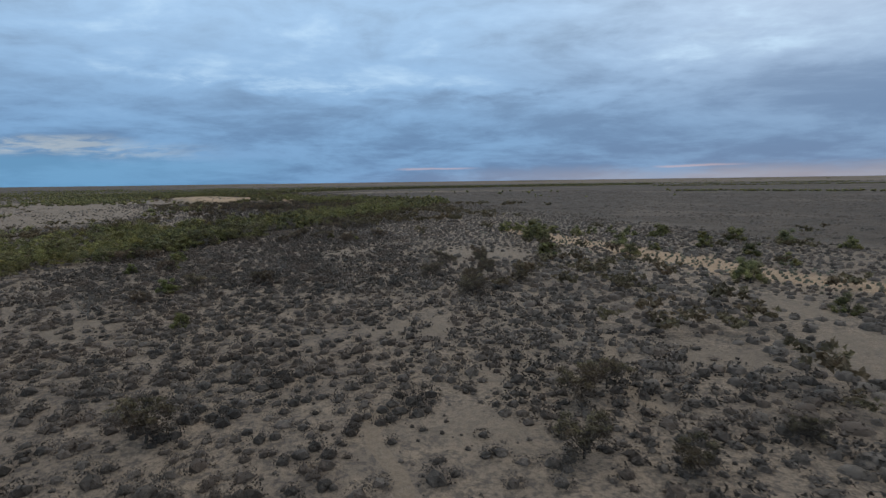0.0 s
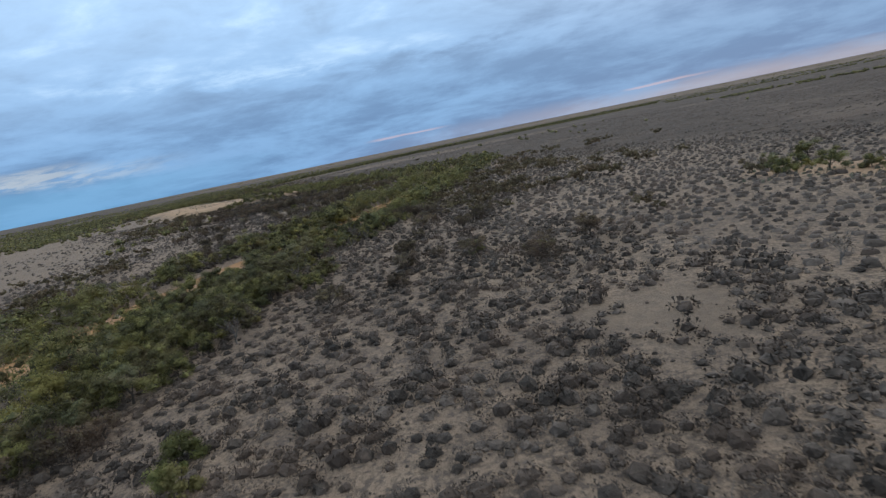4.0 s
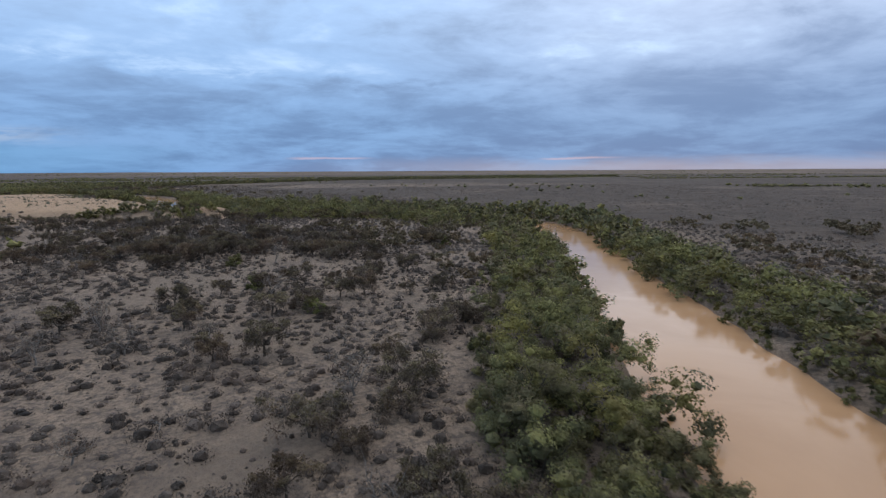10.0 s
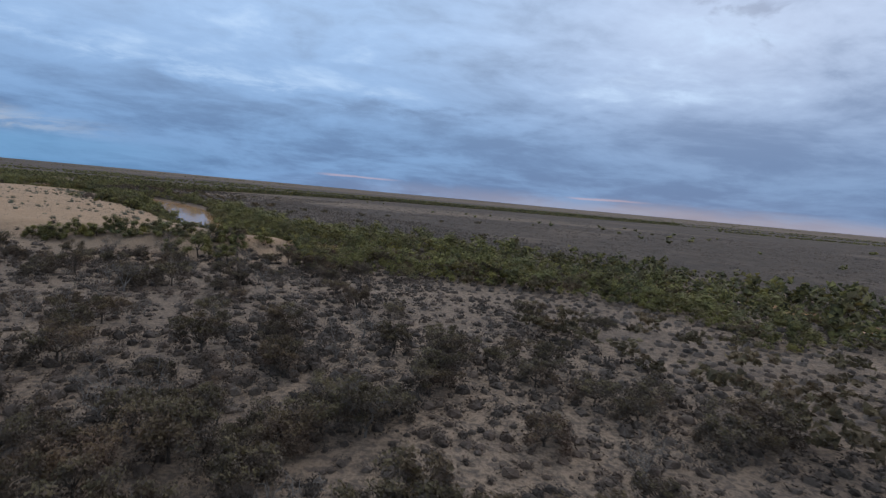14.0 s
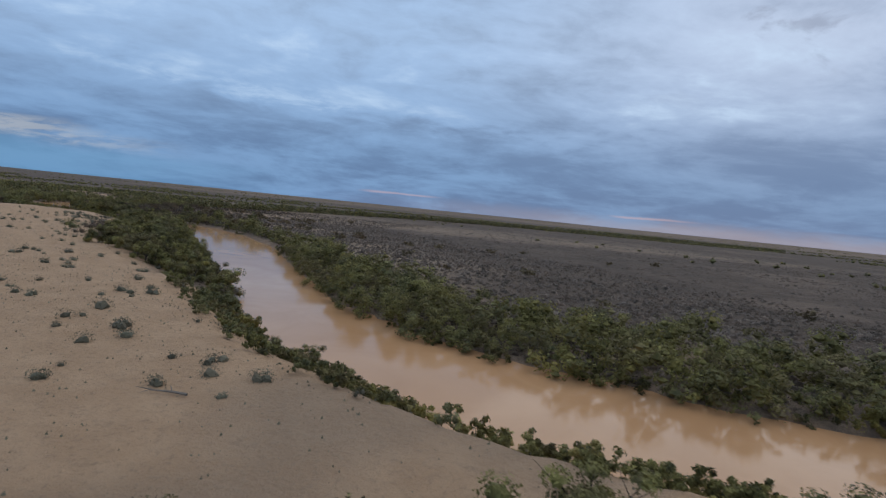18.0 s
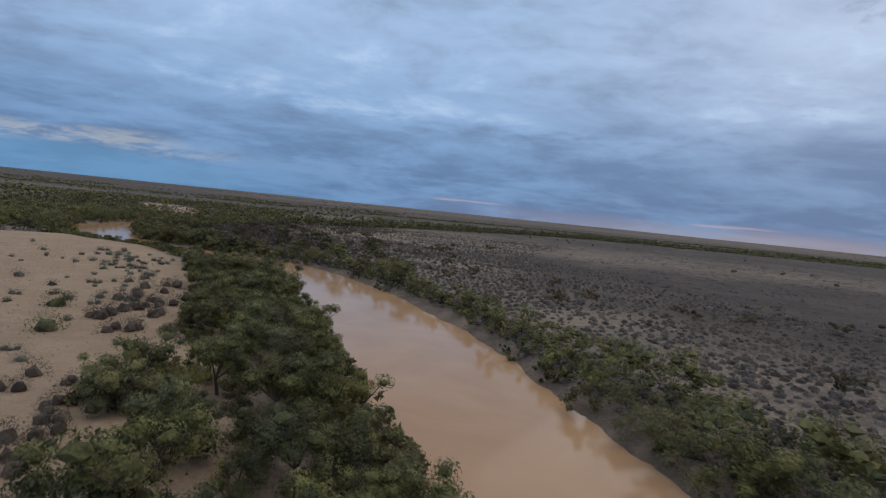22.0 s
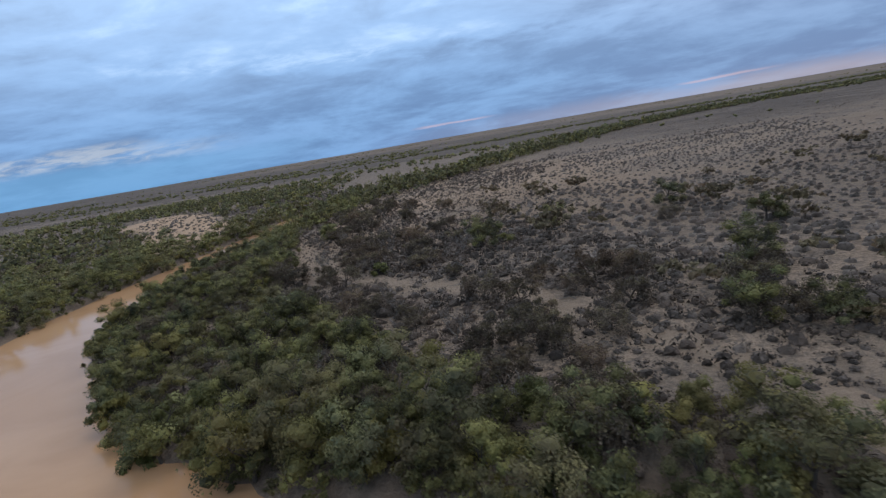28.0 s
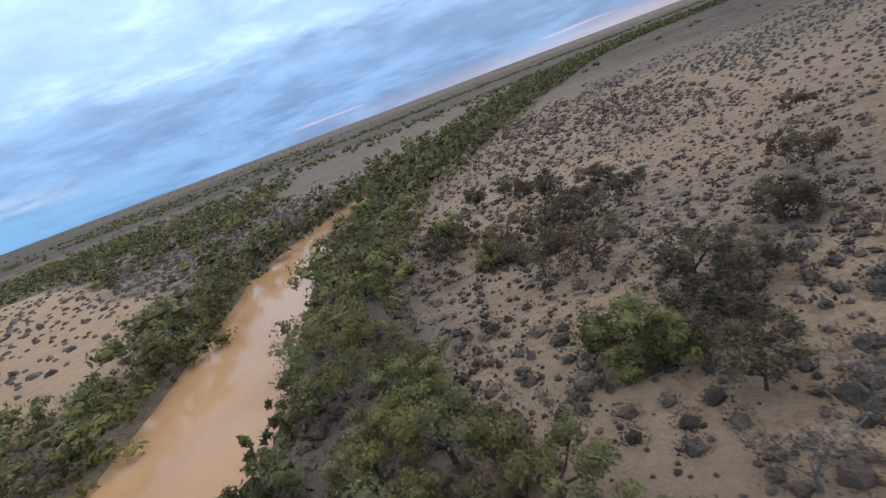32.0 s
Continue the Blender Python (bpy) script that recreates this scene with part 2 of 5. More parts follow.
def water_material():
    m, g, bsdf, place = surface("muddy_water", 0.095)
    swirl = g.noise(place, 0.07, 5.0, 0.55, 1.2)
    g.link(g.mix(g.ramp(swirl, 0.3, 0.7), (0.40, 0.225, 0.115), (0.46, 0.27, 0.145)), bsdf.inputs["Base Color"])
    bsdf.inputs["Specular IOR Level"].default_value = 0.22
    bsdf.inputs["IOR"].default_value = 1.33
    relief(g, bsdf, g.noise(place, 1.1, 3.0, 0.5), 0.06, 0.1)
    return m


def leaf_material(name, shade, fresh, dry, dry_share, thin=0.3, hues=0.0):
    m, g, bsdf, place = surface(name, 0.7)
    island = g.add("ShaderNodeNewGeometry").outputs["Random Per Island"]
    own = g.add("ShaderNodeObjectInfo").outputs["Random"]
    tone = g.noise(place, 0.2, 2.0, 0.5)
    clump = g.noise(place, 0.85, 2.0, 0.5)
    blend = g.math("ADD", g.math("MULTIPLY", tone, 0.45), g.math("ADD", g.math("MULTIPLY", own, 0.22), g.math("MULTIPLY", island, 0.25)))
    blend = g.math("ADD", blend, g.math("MULTIPLY", g.math("SUBTRACT", clump, 0.5), 1.5))
    speck = g.noise(place, 7.5, 3.0, 0.65)
    blend = g.math("ADD", blend, g.math("MULTIPLY", g.math("SUBTRACT", speck, 0.5), 0.45))
    col = g.mix(g.ramp(blend, 0.12, 0.82), shade, fresh)
    old = g.math("MULTIPLY", g.ramp(g.noise(place, 0.12, 3.0, 0.5, 0.5), 0.54, 0.64), dry_share)
    col = g.mix(old, col, dry)
    cell = g.add("ShaderNodeTexVoronoi")
    cell.inputs["Scale"].default_value = 0.3
    bent = g.add("ShaderNodeVectorMath", operation="ADD")
    g.link(place, bent.inputs[0])
    g.put(bent.inputs[1], g.joined(g.math("MULTIPLY", clump, 3.0), g.math("MULTIPLY", tone, 3.0), 0.0))
    g.link(bent.outputs[0], cell.inputs["Vector"])
    parts = g.add("ShaderNodeSeparateColor")
    g.link(cell.outputs["Color"], parts.inputs[0])
    col = g.mix(g.math("MULTIPLY", g.ramp(parts.outputs[0], 0.55, 0.95), 0.5), col, dry)
    col = g.mix(g.math("MULTIPLY", g.ramp(parts.outputs[2], 0.88, 0.93), 0.5 * hues), col, (0.27, 0.22, 0.06))
    col = g.mix(g.math("MULTIPLY", g.math("SUBTRACT", 1.0, g.ramp(parts.outputs[2], 0.2, 0.3)), 0.4 * hues), col, (0.13, 0.145, 0.085))
    deep = g.math("ADD", 0.66, g.math("MULTIPLY", parts.outputs[1], 0.7))
    col = g.mix(1.0, col, g.joined(deep, deep, deep), "MULTIPLY")
    g.link(col, bsdf.inputs["Base Color"])
    if thin:
        glowing = g.add("ShaderNodeBsdfTranslucent")
        g.link(col, glowing.inputs[0])
        both = g.add("ShaderNodeMixShader")
        both.inputs[0].default_value = thin
        g.link(bsdf.outputs[0], both.inputs[1])
        g.link(glowing.outputs[0], both.inputs[2])
        g.link(both.outputs[0], [n for n in g.tree.nodes if n.bl_idname == "ShaderNodeOutputMaterial"][0].inputs[0])
    relief(g, bsdf, g.noise(place, 8.0, 5.0, 0.7), 0.5, 0.2)
    return m


def bark_material(name, dark, light):
    m, g, bsdf, place = surface(name, 0.9)
    n = g.noise(place, 5.0, 5.0, 0.6)
    g.link(g.mix(n, dark, light), bsdf.inputs["Base Color"])
    relief(g, bsdf, g.noise(place, 22.0, 4.0, 0.6), 0.5, 0.05)
    return m


SOIL, WATER = ground_material(), water_material()
GREEN = leaf_material("river_leaves", (0.052, 0.051, 0.023), (0.265, 0.245, 0.088), (0.175, 0.140, 0.080), 0.55, 0.3, 0.9)
OLIVE = leaf_material("scrub_leaves", (0.086, 0.069, 0.043), (0.195, 0.158, 0.088), (0.170, 0.112, 0.068), 0.6)
LIME = leaf_material("fresh_leaves", (0.095, 0.102, 0.036), (0.200, 0.198, 0.068), (0.15, 0.12, 0.05), 0.5)
DUNE_LEAF = leaf_material("dune_shrub_leaves", (0.105, 0.105, 0.076), (0.19, 0.185, 0.135), (0.17, 0.14, 0.10), 0.5)
GREY = leaf_material("saltbush_leaves", (0.043, 0.034, 0.027), (0.142, 0.113, 0.092), (0.094, 0.066, 0.049), 0.7, 0.0)
TWIG = leaf_material("fine_twigs", (0.077, 0.059, 0.045), (0.172, 0.134, 0.098), (0.145, 0.095, 0.066), 0.6, 0.15)
BARK = bark_material("dark_bark", (0.045, 0.036, 0.030), (0.105, 0.088, 0.072))
PALE_BARK = bark_material("weathered_wood", (0.10, 0.088, 0.078), (0.26, 0.235, 0.21))


# ---- the lie of the land ----
def hashed(i, j, seed):
    n = (i.astype(np.int64) * 374761393 + j.astype(np.int64) * 668265263 + seed * 144665) & 0x7FFFFFFF
    n = ((n ^ (n >> 13)) * 1274126177) & 0x7FFFFFFF
    return ((n ^ (n >> 16)) & 0xFFFF) / 65535.0


def patchy(x, y, size, seed):
    """Smooth value noise from 0 to 1 with patches of about that size."""
    u, v = np.asarray(x, float) / size, np.asarray(y, float) / size
    i, j = np.floor(u), np.floor(v)
    a, b = u - i, v - j
    a, b = a * a * (3 - 2 * a), b * b * (3 - 2 * b)
    p, q = hashed(i, j, seed), hashed(i + 1, j, seed)
    r, s = hashed(i, j + 1, seed), hashed(i + 1, j + 1, seed)
    return (p * (1 - a) + q * a) * (1 - b) + (r * (1 - a) + s * a) * b


def clouded(x, y, size, seed):
    return 0.55 * patchy(x, y, size, seed) + 0.3 * patchy(x, y, size / 2.1, seed + 7) + 0.15 * patchy(x, y, size / 4.3, seed + 13)


def step(a, b, v):
    w = np.clip((v - a) / (b - a), 0, 1)
    return w * w * (3 - 2 * w)


# centre line of the creek with its width, from south to north
LOWER = [
    (-215, 40, 12), (-160, 82, 12), (-125, 112, 12), (-107, 140, 13), (-98, 172, 15), (-85, 205, 17), (-73, 225, 18), (-61, 249, 17.5), (-54, 277, 16),
    (-45, 305, 14.5), (-34.5, 340, 13), (-25, 373, 14), (-19.5, 405, 14), (-27, 437, 13), (-49, 461, 13), (-77, 472.5, 12.5),
]
MIDDLE = [
    (-101, 477.5, 16), (-125, 484.5, 22), (-145.3, 497.5, 20), (-161, 518.5, 18), (-172.5, 545, 17), (-185, 575, 20.5), (-199, 608.5, 22.5), (-216, 639, 21),
    (-236.5, 662.5, 20), (-262, 674.5, 18), (-289, 683, 19), (-308.5, 699, 17), (-323.5, 718.3, 19), (-329, 743, 15.5), (-329, 765, 13.5),
]
UPPER = [
    (-325.7, 786, 14.5), (-324, 808, 12.5), (-322.5, 834, 12), (-313, 862, 11), (-291, 903, 9), (-254, 962, 6.5), (-181, 1074, 6), (-140, 1118, 4), (-20, 1215, 4), (200, 1262, 4), (520, 1350, 4),
]


def spline(points, gap):
    p = np.array(points, float)
    out = []
    for k in range(len(p) - 1):
        a, b, c, d = p[max(k - 1, 0)], p[k], p[k + 1], p[min(k + 2, len(p) - 1)]
        n = max(2, int(np.hypot(*(c - b)[:2]) / gap))
        for s in np.arange(n) / n:
            out.append(0.5 * (2 * b + (c - a) * s + (2 * a - 5 * b + 4 * c - d) * s**2 + (3 * b - a - 3 * c + d) * s**3))
    return np.array(out + [p[-1]])


CREEK = spline(LOWER + MIDDLE + UPPER, 3.0)
ALONG = np.gradient(CREEK[:, :2], axis=0)
ALONG /= np.linalg.norm(ALONG, axis=1)[:, None]
LEFT = np.stack([-ALONG[:, 1], ALONG[:, 0]], 1)


def from_creek(x, y):
    """Distance beyond the water's edge, the nearest place on the line, and the side (1: left of the way north)."""
    x, y = np.ravel(x), np.ravel(y)
    far, near, side = np.full(len(x), 1e9), np.zeros(len(x), int), np.zeros(len(x))
    for k in range(0, len(x), 4000):
        dx, dy = x[k : k + 4000, None] - CREEK[:, 0], y[k : k + 4000, None] - CREEK[:, 1]
        d2 = dx * dx + dy * dy
        n = d2.argmin(1)
        r = np.arange(len(n))
        far[k : k + 4000] = np.sqrt(d2[r, n]) - CREEK[n, 2] / 2
        near[k : k + 4000] = n
        side[k : k + 4000] = np.sign(dx[r, n] * LEFT[n, 0] + dy[r, n] * LEFT[n, 1])
    return far, near, side


def to_line(x, y, points):
    """Distance to a line of corners."""
    best = np.full(np.shape(x), 1e9)
    for (ax, ay), (bx, by) in zip(points, points[1:]):
        lx, ly = bx - ax, by - ay
        s = np.clip(((x - ax) * lx + (y - ay) * ly) / (lx * lx + ly * ly), 0, 1)
        best = np.minimum(best, np.hypot(x - ax - s * lx, y - ay - s * ly))
    return best


DUNE = [(-149, 486), (-166, 494), (-200, 494), (-214, 520), (-241, 570), (-268, 610), (-287, 640)]
FAR_DUNE = [(-350, 812), (-360, 835), (-380, 865), (-420, 915)]
TRACKS = [
    ([(-7, 42), (-4, 33), (-2, 26)], 0.5), ([(19, 60), (16, 47), (17, 38)], 0.7),
    ([(-289, 738), (-284, 734), (-276, 727), (-264, 719), (-260, 711), (-256, 703), (-252, 698), (-249, 691), (-247, 684)], 1.5),
    ([(-303, 766), (-297, 754), (-289, 738)], 3.0),
]
WASH = [(26, 185), (33, 160), (43, 140), (51, 118), (57, 100), (63, 90), (74, 78), (90, 62)]
# bare places: x, y, radius
BARE = [
    (10, 127, 13), (-3, 64, 6), (12, 60, 5), (28, 50, 5), (45, 56, 6), (-45, 65, 5), (-109, 330, 9), (-115, 317, 7), (-92, 299, 7), (-101, 353, 7), (-105, 347, 6),
    (-104, 265, 8), (-92, 275, 5), (-30, 155, 8), (-50, 208, 5), (-20, 160, 6), (-294, 757, 6), (-290, 751, 5), (-302, 774, 6), (7, 48, 5), (4, 37, 4), (47, 70, 6), (40, 48, 5), (-240, 690, 7), (-24, 132, 8), (-140, 472, 7), (-155, 457, 10), (-141, 451, 7), (-170, 455, 11), (-150, 474, 8),
]
# places thick with shrubs
THICK = [
    (-47, 186, 6), (-47, 190, 7), (-40, 190, 8), (-52, 190, 6), (-38, 193, 7), (-35, 200, 8), (-79, 370, 6), (-61, 384, 7), (-85, 370, 8), (15, 58, 6), (11, 51, 7), (20, 77, 8), (-228, 721, 6), (-253, 706, 7), (-249, 700, 8),
    (25, 41, 8), (20, 52, 5), (27, 33, 7), (-66, 321, 8), (-60, 328, 7), (-84, 370, 7), (-64, 384, 9), (-58, 404, 9), (-240, 722, 9), (-228, 712, 9), (-246, 708, 6), (-256, 726, 8),
    (21, 34, 9), (12, 42, 6), (-10, 45, 9), (-25, 58, 7), (-25, 41, 7), (-26, 85, 9), (21, 90, 10), (36, 72, 9), (-8, 92, 10), (-26, 102, 11), (-46, 121, 11), (-9, 101, 9), (-14, 174, 10), (-30, 214, 11), (-18, 200, 11), (-36, 226, 8),
    (-32, 188, 9), (-42, 170, 7), (-67, 325, 8), (-88, 300, 7), (-108, 347, 8), (-130, 377, 10), (-110, 359, 7), (-73, 357, 8), (-86, 388, 9), (-272, 765, 10), (-245, 785, 14), (-270, 745, 9), (-263, 752, 9), (-252, 724, 8), (-250, 712, 6), (-238, 722, 9), (-251, 750, 8), (-284, 770, 7), (-290, 792, 8),
]
STREAKS = [
    ([(-225, 714), (-187, 708), (-148, 711), (-112, 690)], 7), ([(-150, 655), (-128, 643), (-109, 636), (-97, 612), (-90, 588)], 6), ([(-245, 812), (-209, 785), (-170, 770)], 7), ([(-278, 816), (-253, 813), (-230, 832), (-205, 850), (-140, 885)], 7),
    ([(-250, 880), (-190, 905), (-120, 915)], 7),
]
CLAY = [(-195, 265), (-225, 350), (-300, 440), (-390, 530)]
WATER_LEVEL = -0.9


def bareness(x, y):
    wobble = 6 * (clouded(x, y, 9, 81) - 0.5)
    out = 1 - step(20, 42, to_line(x, y, CLAY) + 2 * wobble)
    for bx, by, r in BARE:
        out = np.maximum(out, 1 - step(r * 0.6, r * 1.25, np.hypot(x - bx, y - by) + wobble))
    return out


def pale_band(x, y):
    """Long bare sandy streaks on the plain east of the creek."""
    out = np.zeros(np.shape(x))
    for line, half in STREAKS:
        out = np.maximum(out, 1 - step(half * 0.5, half * 1.4, to_line(x, y, line) + 5 * (clouded(x, y, 14, 83) - 0.5)))
    along, across = 0.87 * x + 0.5 * y, 0.87 * y - 0.5 * x
    thin = step(0.56, 0.66, clouded(along * 0.16, across, 13, 85)) * step(330, 400, y) * step(-215, -190, x)
    return np.maximum(out, 0.75 * thin)


def dune_share(x, y):
    d = to_line(x, y, DUNE) + 10 * (clouded(x, y, 30, 5) - 0.5)
    e = to_line(x, y, FAR_DUNE) + 12 * (clouded(x, y, 24, 9) - 0.5)
    return np.maximum(1 - step(26, 37, d), 0.95 * (1 - step(10, 20, e)))


def height(x, y, far=None, side=None):
    if far is None:
        far, _, side = from_creek(x, y)
    x, y = np.ravel(x), np.ravel(y)
    land = 0.5 * (clouded(x, y, 60, 2) - 0.5) + 0.22 * (patchy(x, y, 9, 3) - 0.5)
    away = np.hypot(x + 160, y - 400)
    land = land + 6 * step(1900, 4200, away) * (0.25 + clouded(x, y, 900, 8))
    land = land + dune_share(x, y) * np.where(y > 720, 1.0, (3.3 + 1.6 * (clouded(x, y, 26, 6) - 0.4)) * (1 - 0.55 * step(545, 625, y))) * np.where(side > 0, 1, 0)
    wave = far + 1.6 * (patchy(x, y, 7, 4) - 0.5)
    bank = step(-0.8, np.where(dune_share(x, y) > 0.3, 9.0, 2.4), wave)
    return np.where(wave < 0, WATER_LEVEL - 0.15 + np.maximum(wave, -4) * 0.4, WATER_LEVEL - 0.15) * (1 - bank) + land * bank


def mesh_of(name, verts, faces, material, smooth=False):
    """A mesh from arrays of corners and of triangles or quads."""
    me = bpy.data.meshes.new(name)
    verts, faces = np.asarray(verts, np.float32), np.asarray(faces, np.int32)
    n = faces.shape[1]
    me.vertices.add(len(verts))
    me.vertices.foreach_set("co", verts.ravel())
    me.loops.add(faces.size)
    me.loops.foreach_set("vertex_index", faces.ravel())
    me.polygons.add(len(faces))
    me.polygons.foreach_set("loop_start", np.arange(0, faces.size, n, dtype=np.int32))
    me.polygons.foreach_set("use_smooth", np.full(len(faces), smooth))
    me.materials.append(material)
    me.update(calc_edges=True)
    return me


def grown(lo, hi, gap, reach, rate=1.16):
    mid = list(np.arange(lo, hi + 0.1, gap))
    g, a, b = gap, lo, hi
    while a > -reach or b < reach:
        g = min(g * rate, 260)
        a, b = a - g, b + g
        if a > -reach:
            mid.insert(0, a)
        if b < reach + 900:
            mid.append(b)
    return np.array(mid)


def build_ground():
    xs, ys = grown(-420, 150, 3.1, 4300), grown(-20, 960, 3.1, 4300)
    x, y = [v.ravel() for v in np.meshgrid(xs, ys)]
    far, near, side = from_creek(x, y)
    z = height(x, y, far, side)
    nx, ny = len(xs), len(ys)
    i = (np.arange(ny - 1)[:, None] * nx + np.arange(nx - 1)).ravel()
    me = mesh_of("ground", np.stack([x, y, z], 1), np.stack([i, i + 1, i + nx + 1, i + nx], 1), SOIL, True)
    dune = dune_share(x, y) * (side > 0)
    turn = np.degrees(np.arctan2(x + 150, y - 350))
    ridge = 0.3 * step(1500, 2100, np.hypot(x + 160, y - 400)) * step(-32, -18, turn) * step(0.35, 0.5, clouded(x * 0.3, y, 300, 12))
    plain = step(0, 1, (far - np.interp(y, [540, 600], [6, 18])) / np.interp(y, [540, 600], [34, 60]) + 0.5 * (clouded(x, y, 60, 21) - 0.5)) * (side < 0) * step(290, 390, y + 50 * (clouded(x, y, 40, 23) - 0.5)) * (1 - 0.55 * step(640, 720, y) * (1 - step(-210, -150, x))) * (1 - 0.7 * step(760, 830, y) * (1 - step(1050, 1300, y))) + step(110, 175, x + 0.35 * y + 40 * (clouded(x, y, 40, 25) - 0.5)) * (side < 0) * (1 - step(290, 390, y)) + 0.9 * step(420, 700, np.hypot(x + 160, y - 400)) * np.where((side > 0) & (y > 600) & (y < 1150), 0.45, 1.0)
    mud = 1 - step(0.2, 1.6, far + 1.2 * patchy(x, y, 4, 31))
    track = np.zeros(len(x))
    for line, half in TRACKS:
        track = np.maximum(track, 1 - step(half * 0.7, half * 1.6 + 0.6, to_line(x, y, line) + 0.8 * patchy(x, y, 5, 41)))
    track = np.maximum(track, 0.85 * bareness(x, y))
    wash = 0.85 * (1 - step(5.5, 10.0, to_line(x, y, WASH) + 5 * (patchy(x, y, 9, 45) - 0.5)))
    # sandy openings at the foot of the dune and east of the bend
    open_sand = 0.5 * step(432, 446, y) * (1 - step(474, 490, y)) * (1 - step(-132, -118, x)) * step(-225, -190, x) * (side > 0) * step(0.2, 0.45, clouded(x, y, 17, 33))
    open_sand = np.maximum(open_sand, 0.3 * pale_band(x, y) * (side < 0))
    open_sand = np.maximum(open_sand, 0.5 * (side < 0) * step(736, 752, y) * (1 - step(860, 960, y)) * step(9, 18, far) * (1 - step(-235, -205, x)) * step(0.2, 0.5, clouded(x, y, 22, 35)))
    litter = (1 - step(5, 16, far + 6 * (patchy(x, y, 8, 51) - 0.5))) * (1 - dune) * 0.7 * step(0.8, 3.0, far)
    for key, value in (("sand", np.maximum(np.maximum(np.maximum(dune, ridge), wash), open_sand)), ("plain", np.clip(plain, 0, 1) * (1 - dune) * (1 - ridge)), ("mud", mud), ("track", track * 0.8), ("litter", litter)):
        me.attributes.new(key, "FLOAT", "POINT").data.foreach_set("value", np.clip(value, 0, 1).astype(np.float32))
    return tagged(new("ground", me), "dry grey-brown outback soil with pale sand patches", "ground", kind="structure")


def build_water():
    verts, faces = [], []
    for k in range(len(CREEK)):
        half = CREEK[k, 2] / 2 + 2.2
        for s in np.linspace(-1, 1, 5):
            verts.append((*(CREEK[k, :2] + LEFT[k] * half * s), WATER_LEVEL))
    for k in range(len(CREEK) - 1):
        for c in range(4):
            a = 5 * k + c
            faces.append((a + 1, a, a + 5, a + 6))
    return tagged(new("water", mesh_of("water", verts, faces, WATER, True)), "calm muddy orange-brown creek water", "water", kind="structure")


def build_footpath(points, half):
    """A narrow trodden path as a strip over the soil."""
    way = spline([(x, y, 0) for x, y in points], 0.7)[:, :2]
    along = np.gradient(way, axis=0)
    along /= np.linalg.norm(along, axis=1)[:, None]
    across = np.stack([-along[:, 1], along[:, 0]], 1)
    wander = 0.35 * np.sin(np.arange(len(way)) * 0.45)[:, None]
    rows = [way + across * (wander + half * s) for s in (-1.7, -0.8, 0.8, 1.7)]
    n = len(way)
    p = np.concatenate(rows)
    lift = np.repeat([-0.05, 0.04, 0.04, -0.05], n)
    i = np.concatenate([np.arange(n - 1) + k * n for k in range(3)])
    me = mesh_of("footpath", np.column_stack([p, height(p[:, 0], p[:, 1]) + lift]), np.stack([i, i + 1, i + n + 1, i + n], 1)[:, ::-1], SOIL, True)
    for key in ("sand", "plain", "mud", "track", "litter"):
        value = np.repeat([0.0, 0.95, 0.95, 0.0], n) if key == "track" else np.repeat([0.0, 0.45, 0.45, 0.0], n) if key == "sand" else np.zeros(4 * n)
        me.attributes.new(key, "FLOAT", "POINT").data.foreach_set("value", value.astype(np.float32))
    return tagged(new("footpath", me), "narrow pale sandy animal track between shrubs", "path", kind="structure")


build_ground()
build_water()
for points, half in TRACKS[:3]:
    build_footpath(points, half)


# ---- plants ----
def tube(points, radii, sides=5):
    """A tapered tube along points: corners and triangles."""
    points = np.array(points, float)
    verts, faces = [], []
    for k, p in enumerate(points):
        way = points[min(k + 1, len(points) - 1)] - points[max(k - 1, 0)]
        way = way / (np.linalg.norm(way) + 1e-9)
        a = np.cross(way, (0.31, 0.95, 0.05))
        a /= np.linalg.norm(a) + 1e-9
        b = np.cross(way, a)
        for s in range(sides):
            t = 2 * math.pi * s / sides
            verts.append(p + radii[k] * (math.cos(t) * a + math.sin(t) * b))
    for k in range(len(points) - 1):
        for s in range(sides):
            u, v = k * sides + s, k * sides + (s + 1) % sides
            faces += [(u, v, v + sides), (u, v + sides, u + sides)]
    return np.array(verts), np.array(faces)


def merged(pieces):
    verts, faces, n = [], [], 0
    for v, f in pieces:
        verts.append(v)
        faces.append(f + n)
        n += len(v)
    return np.concatenate(verts), np.concatenate(faces)


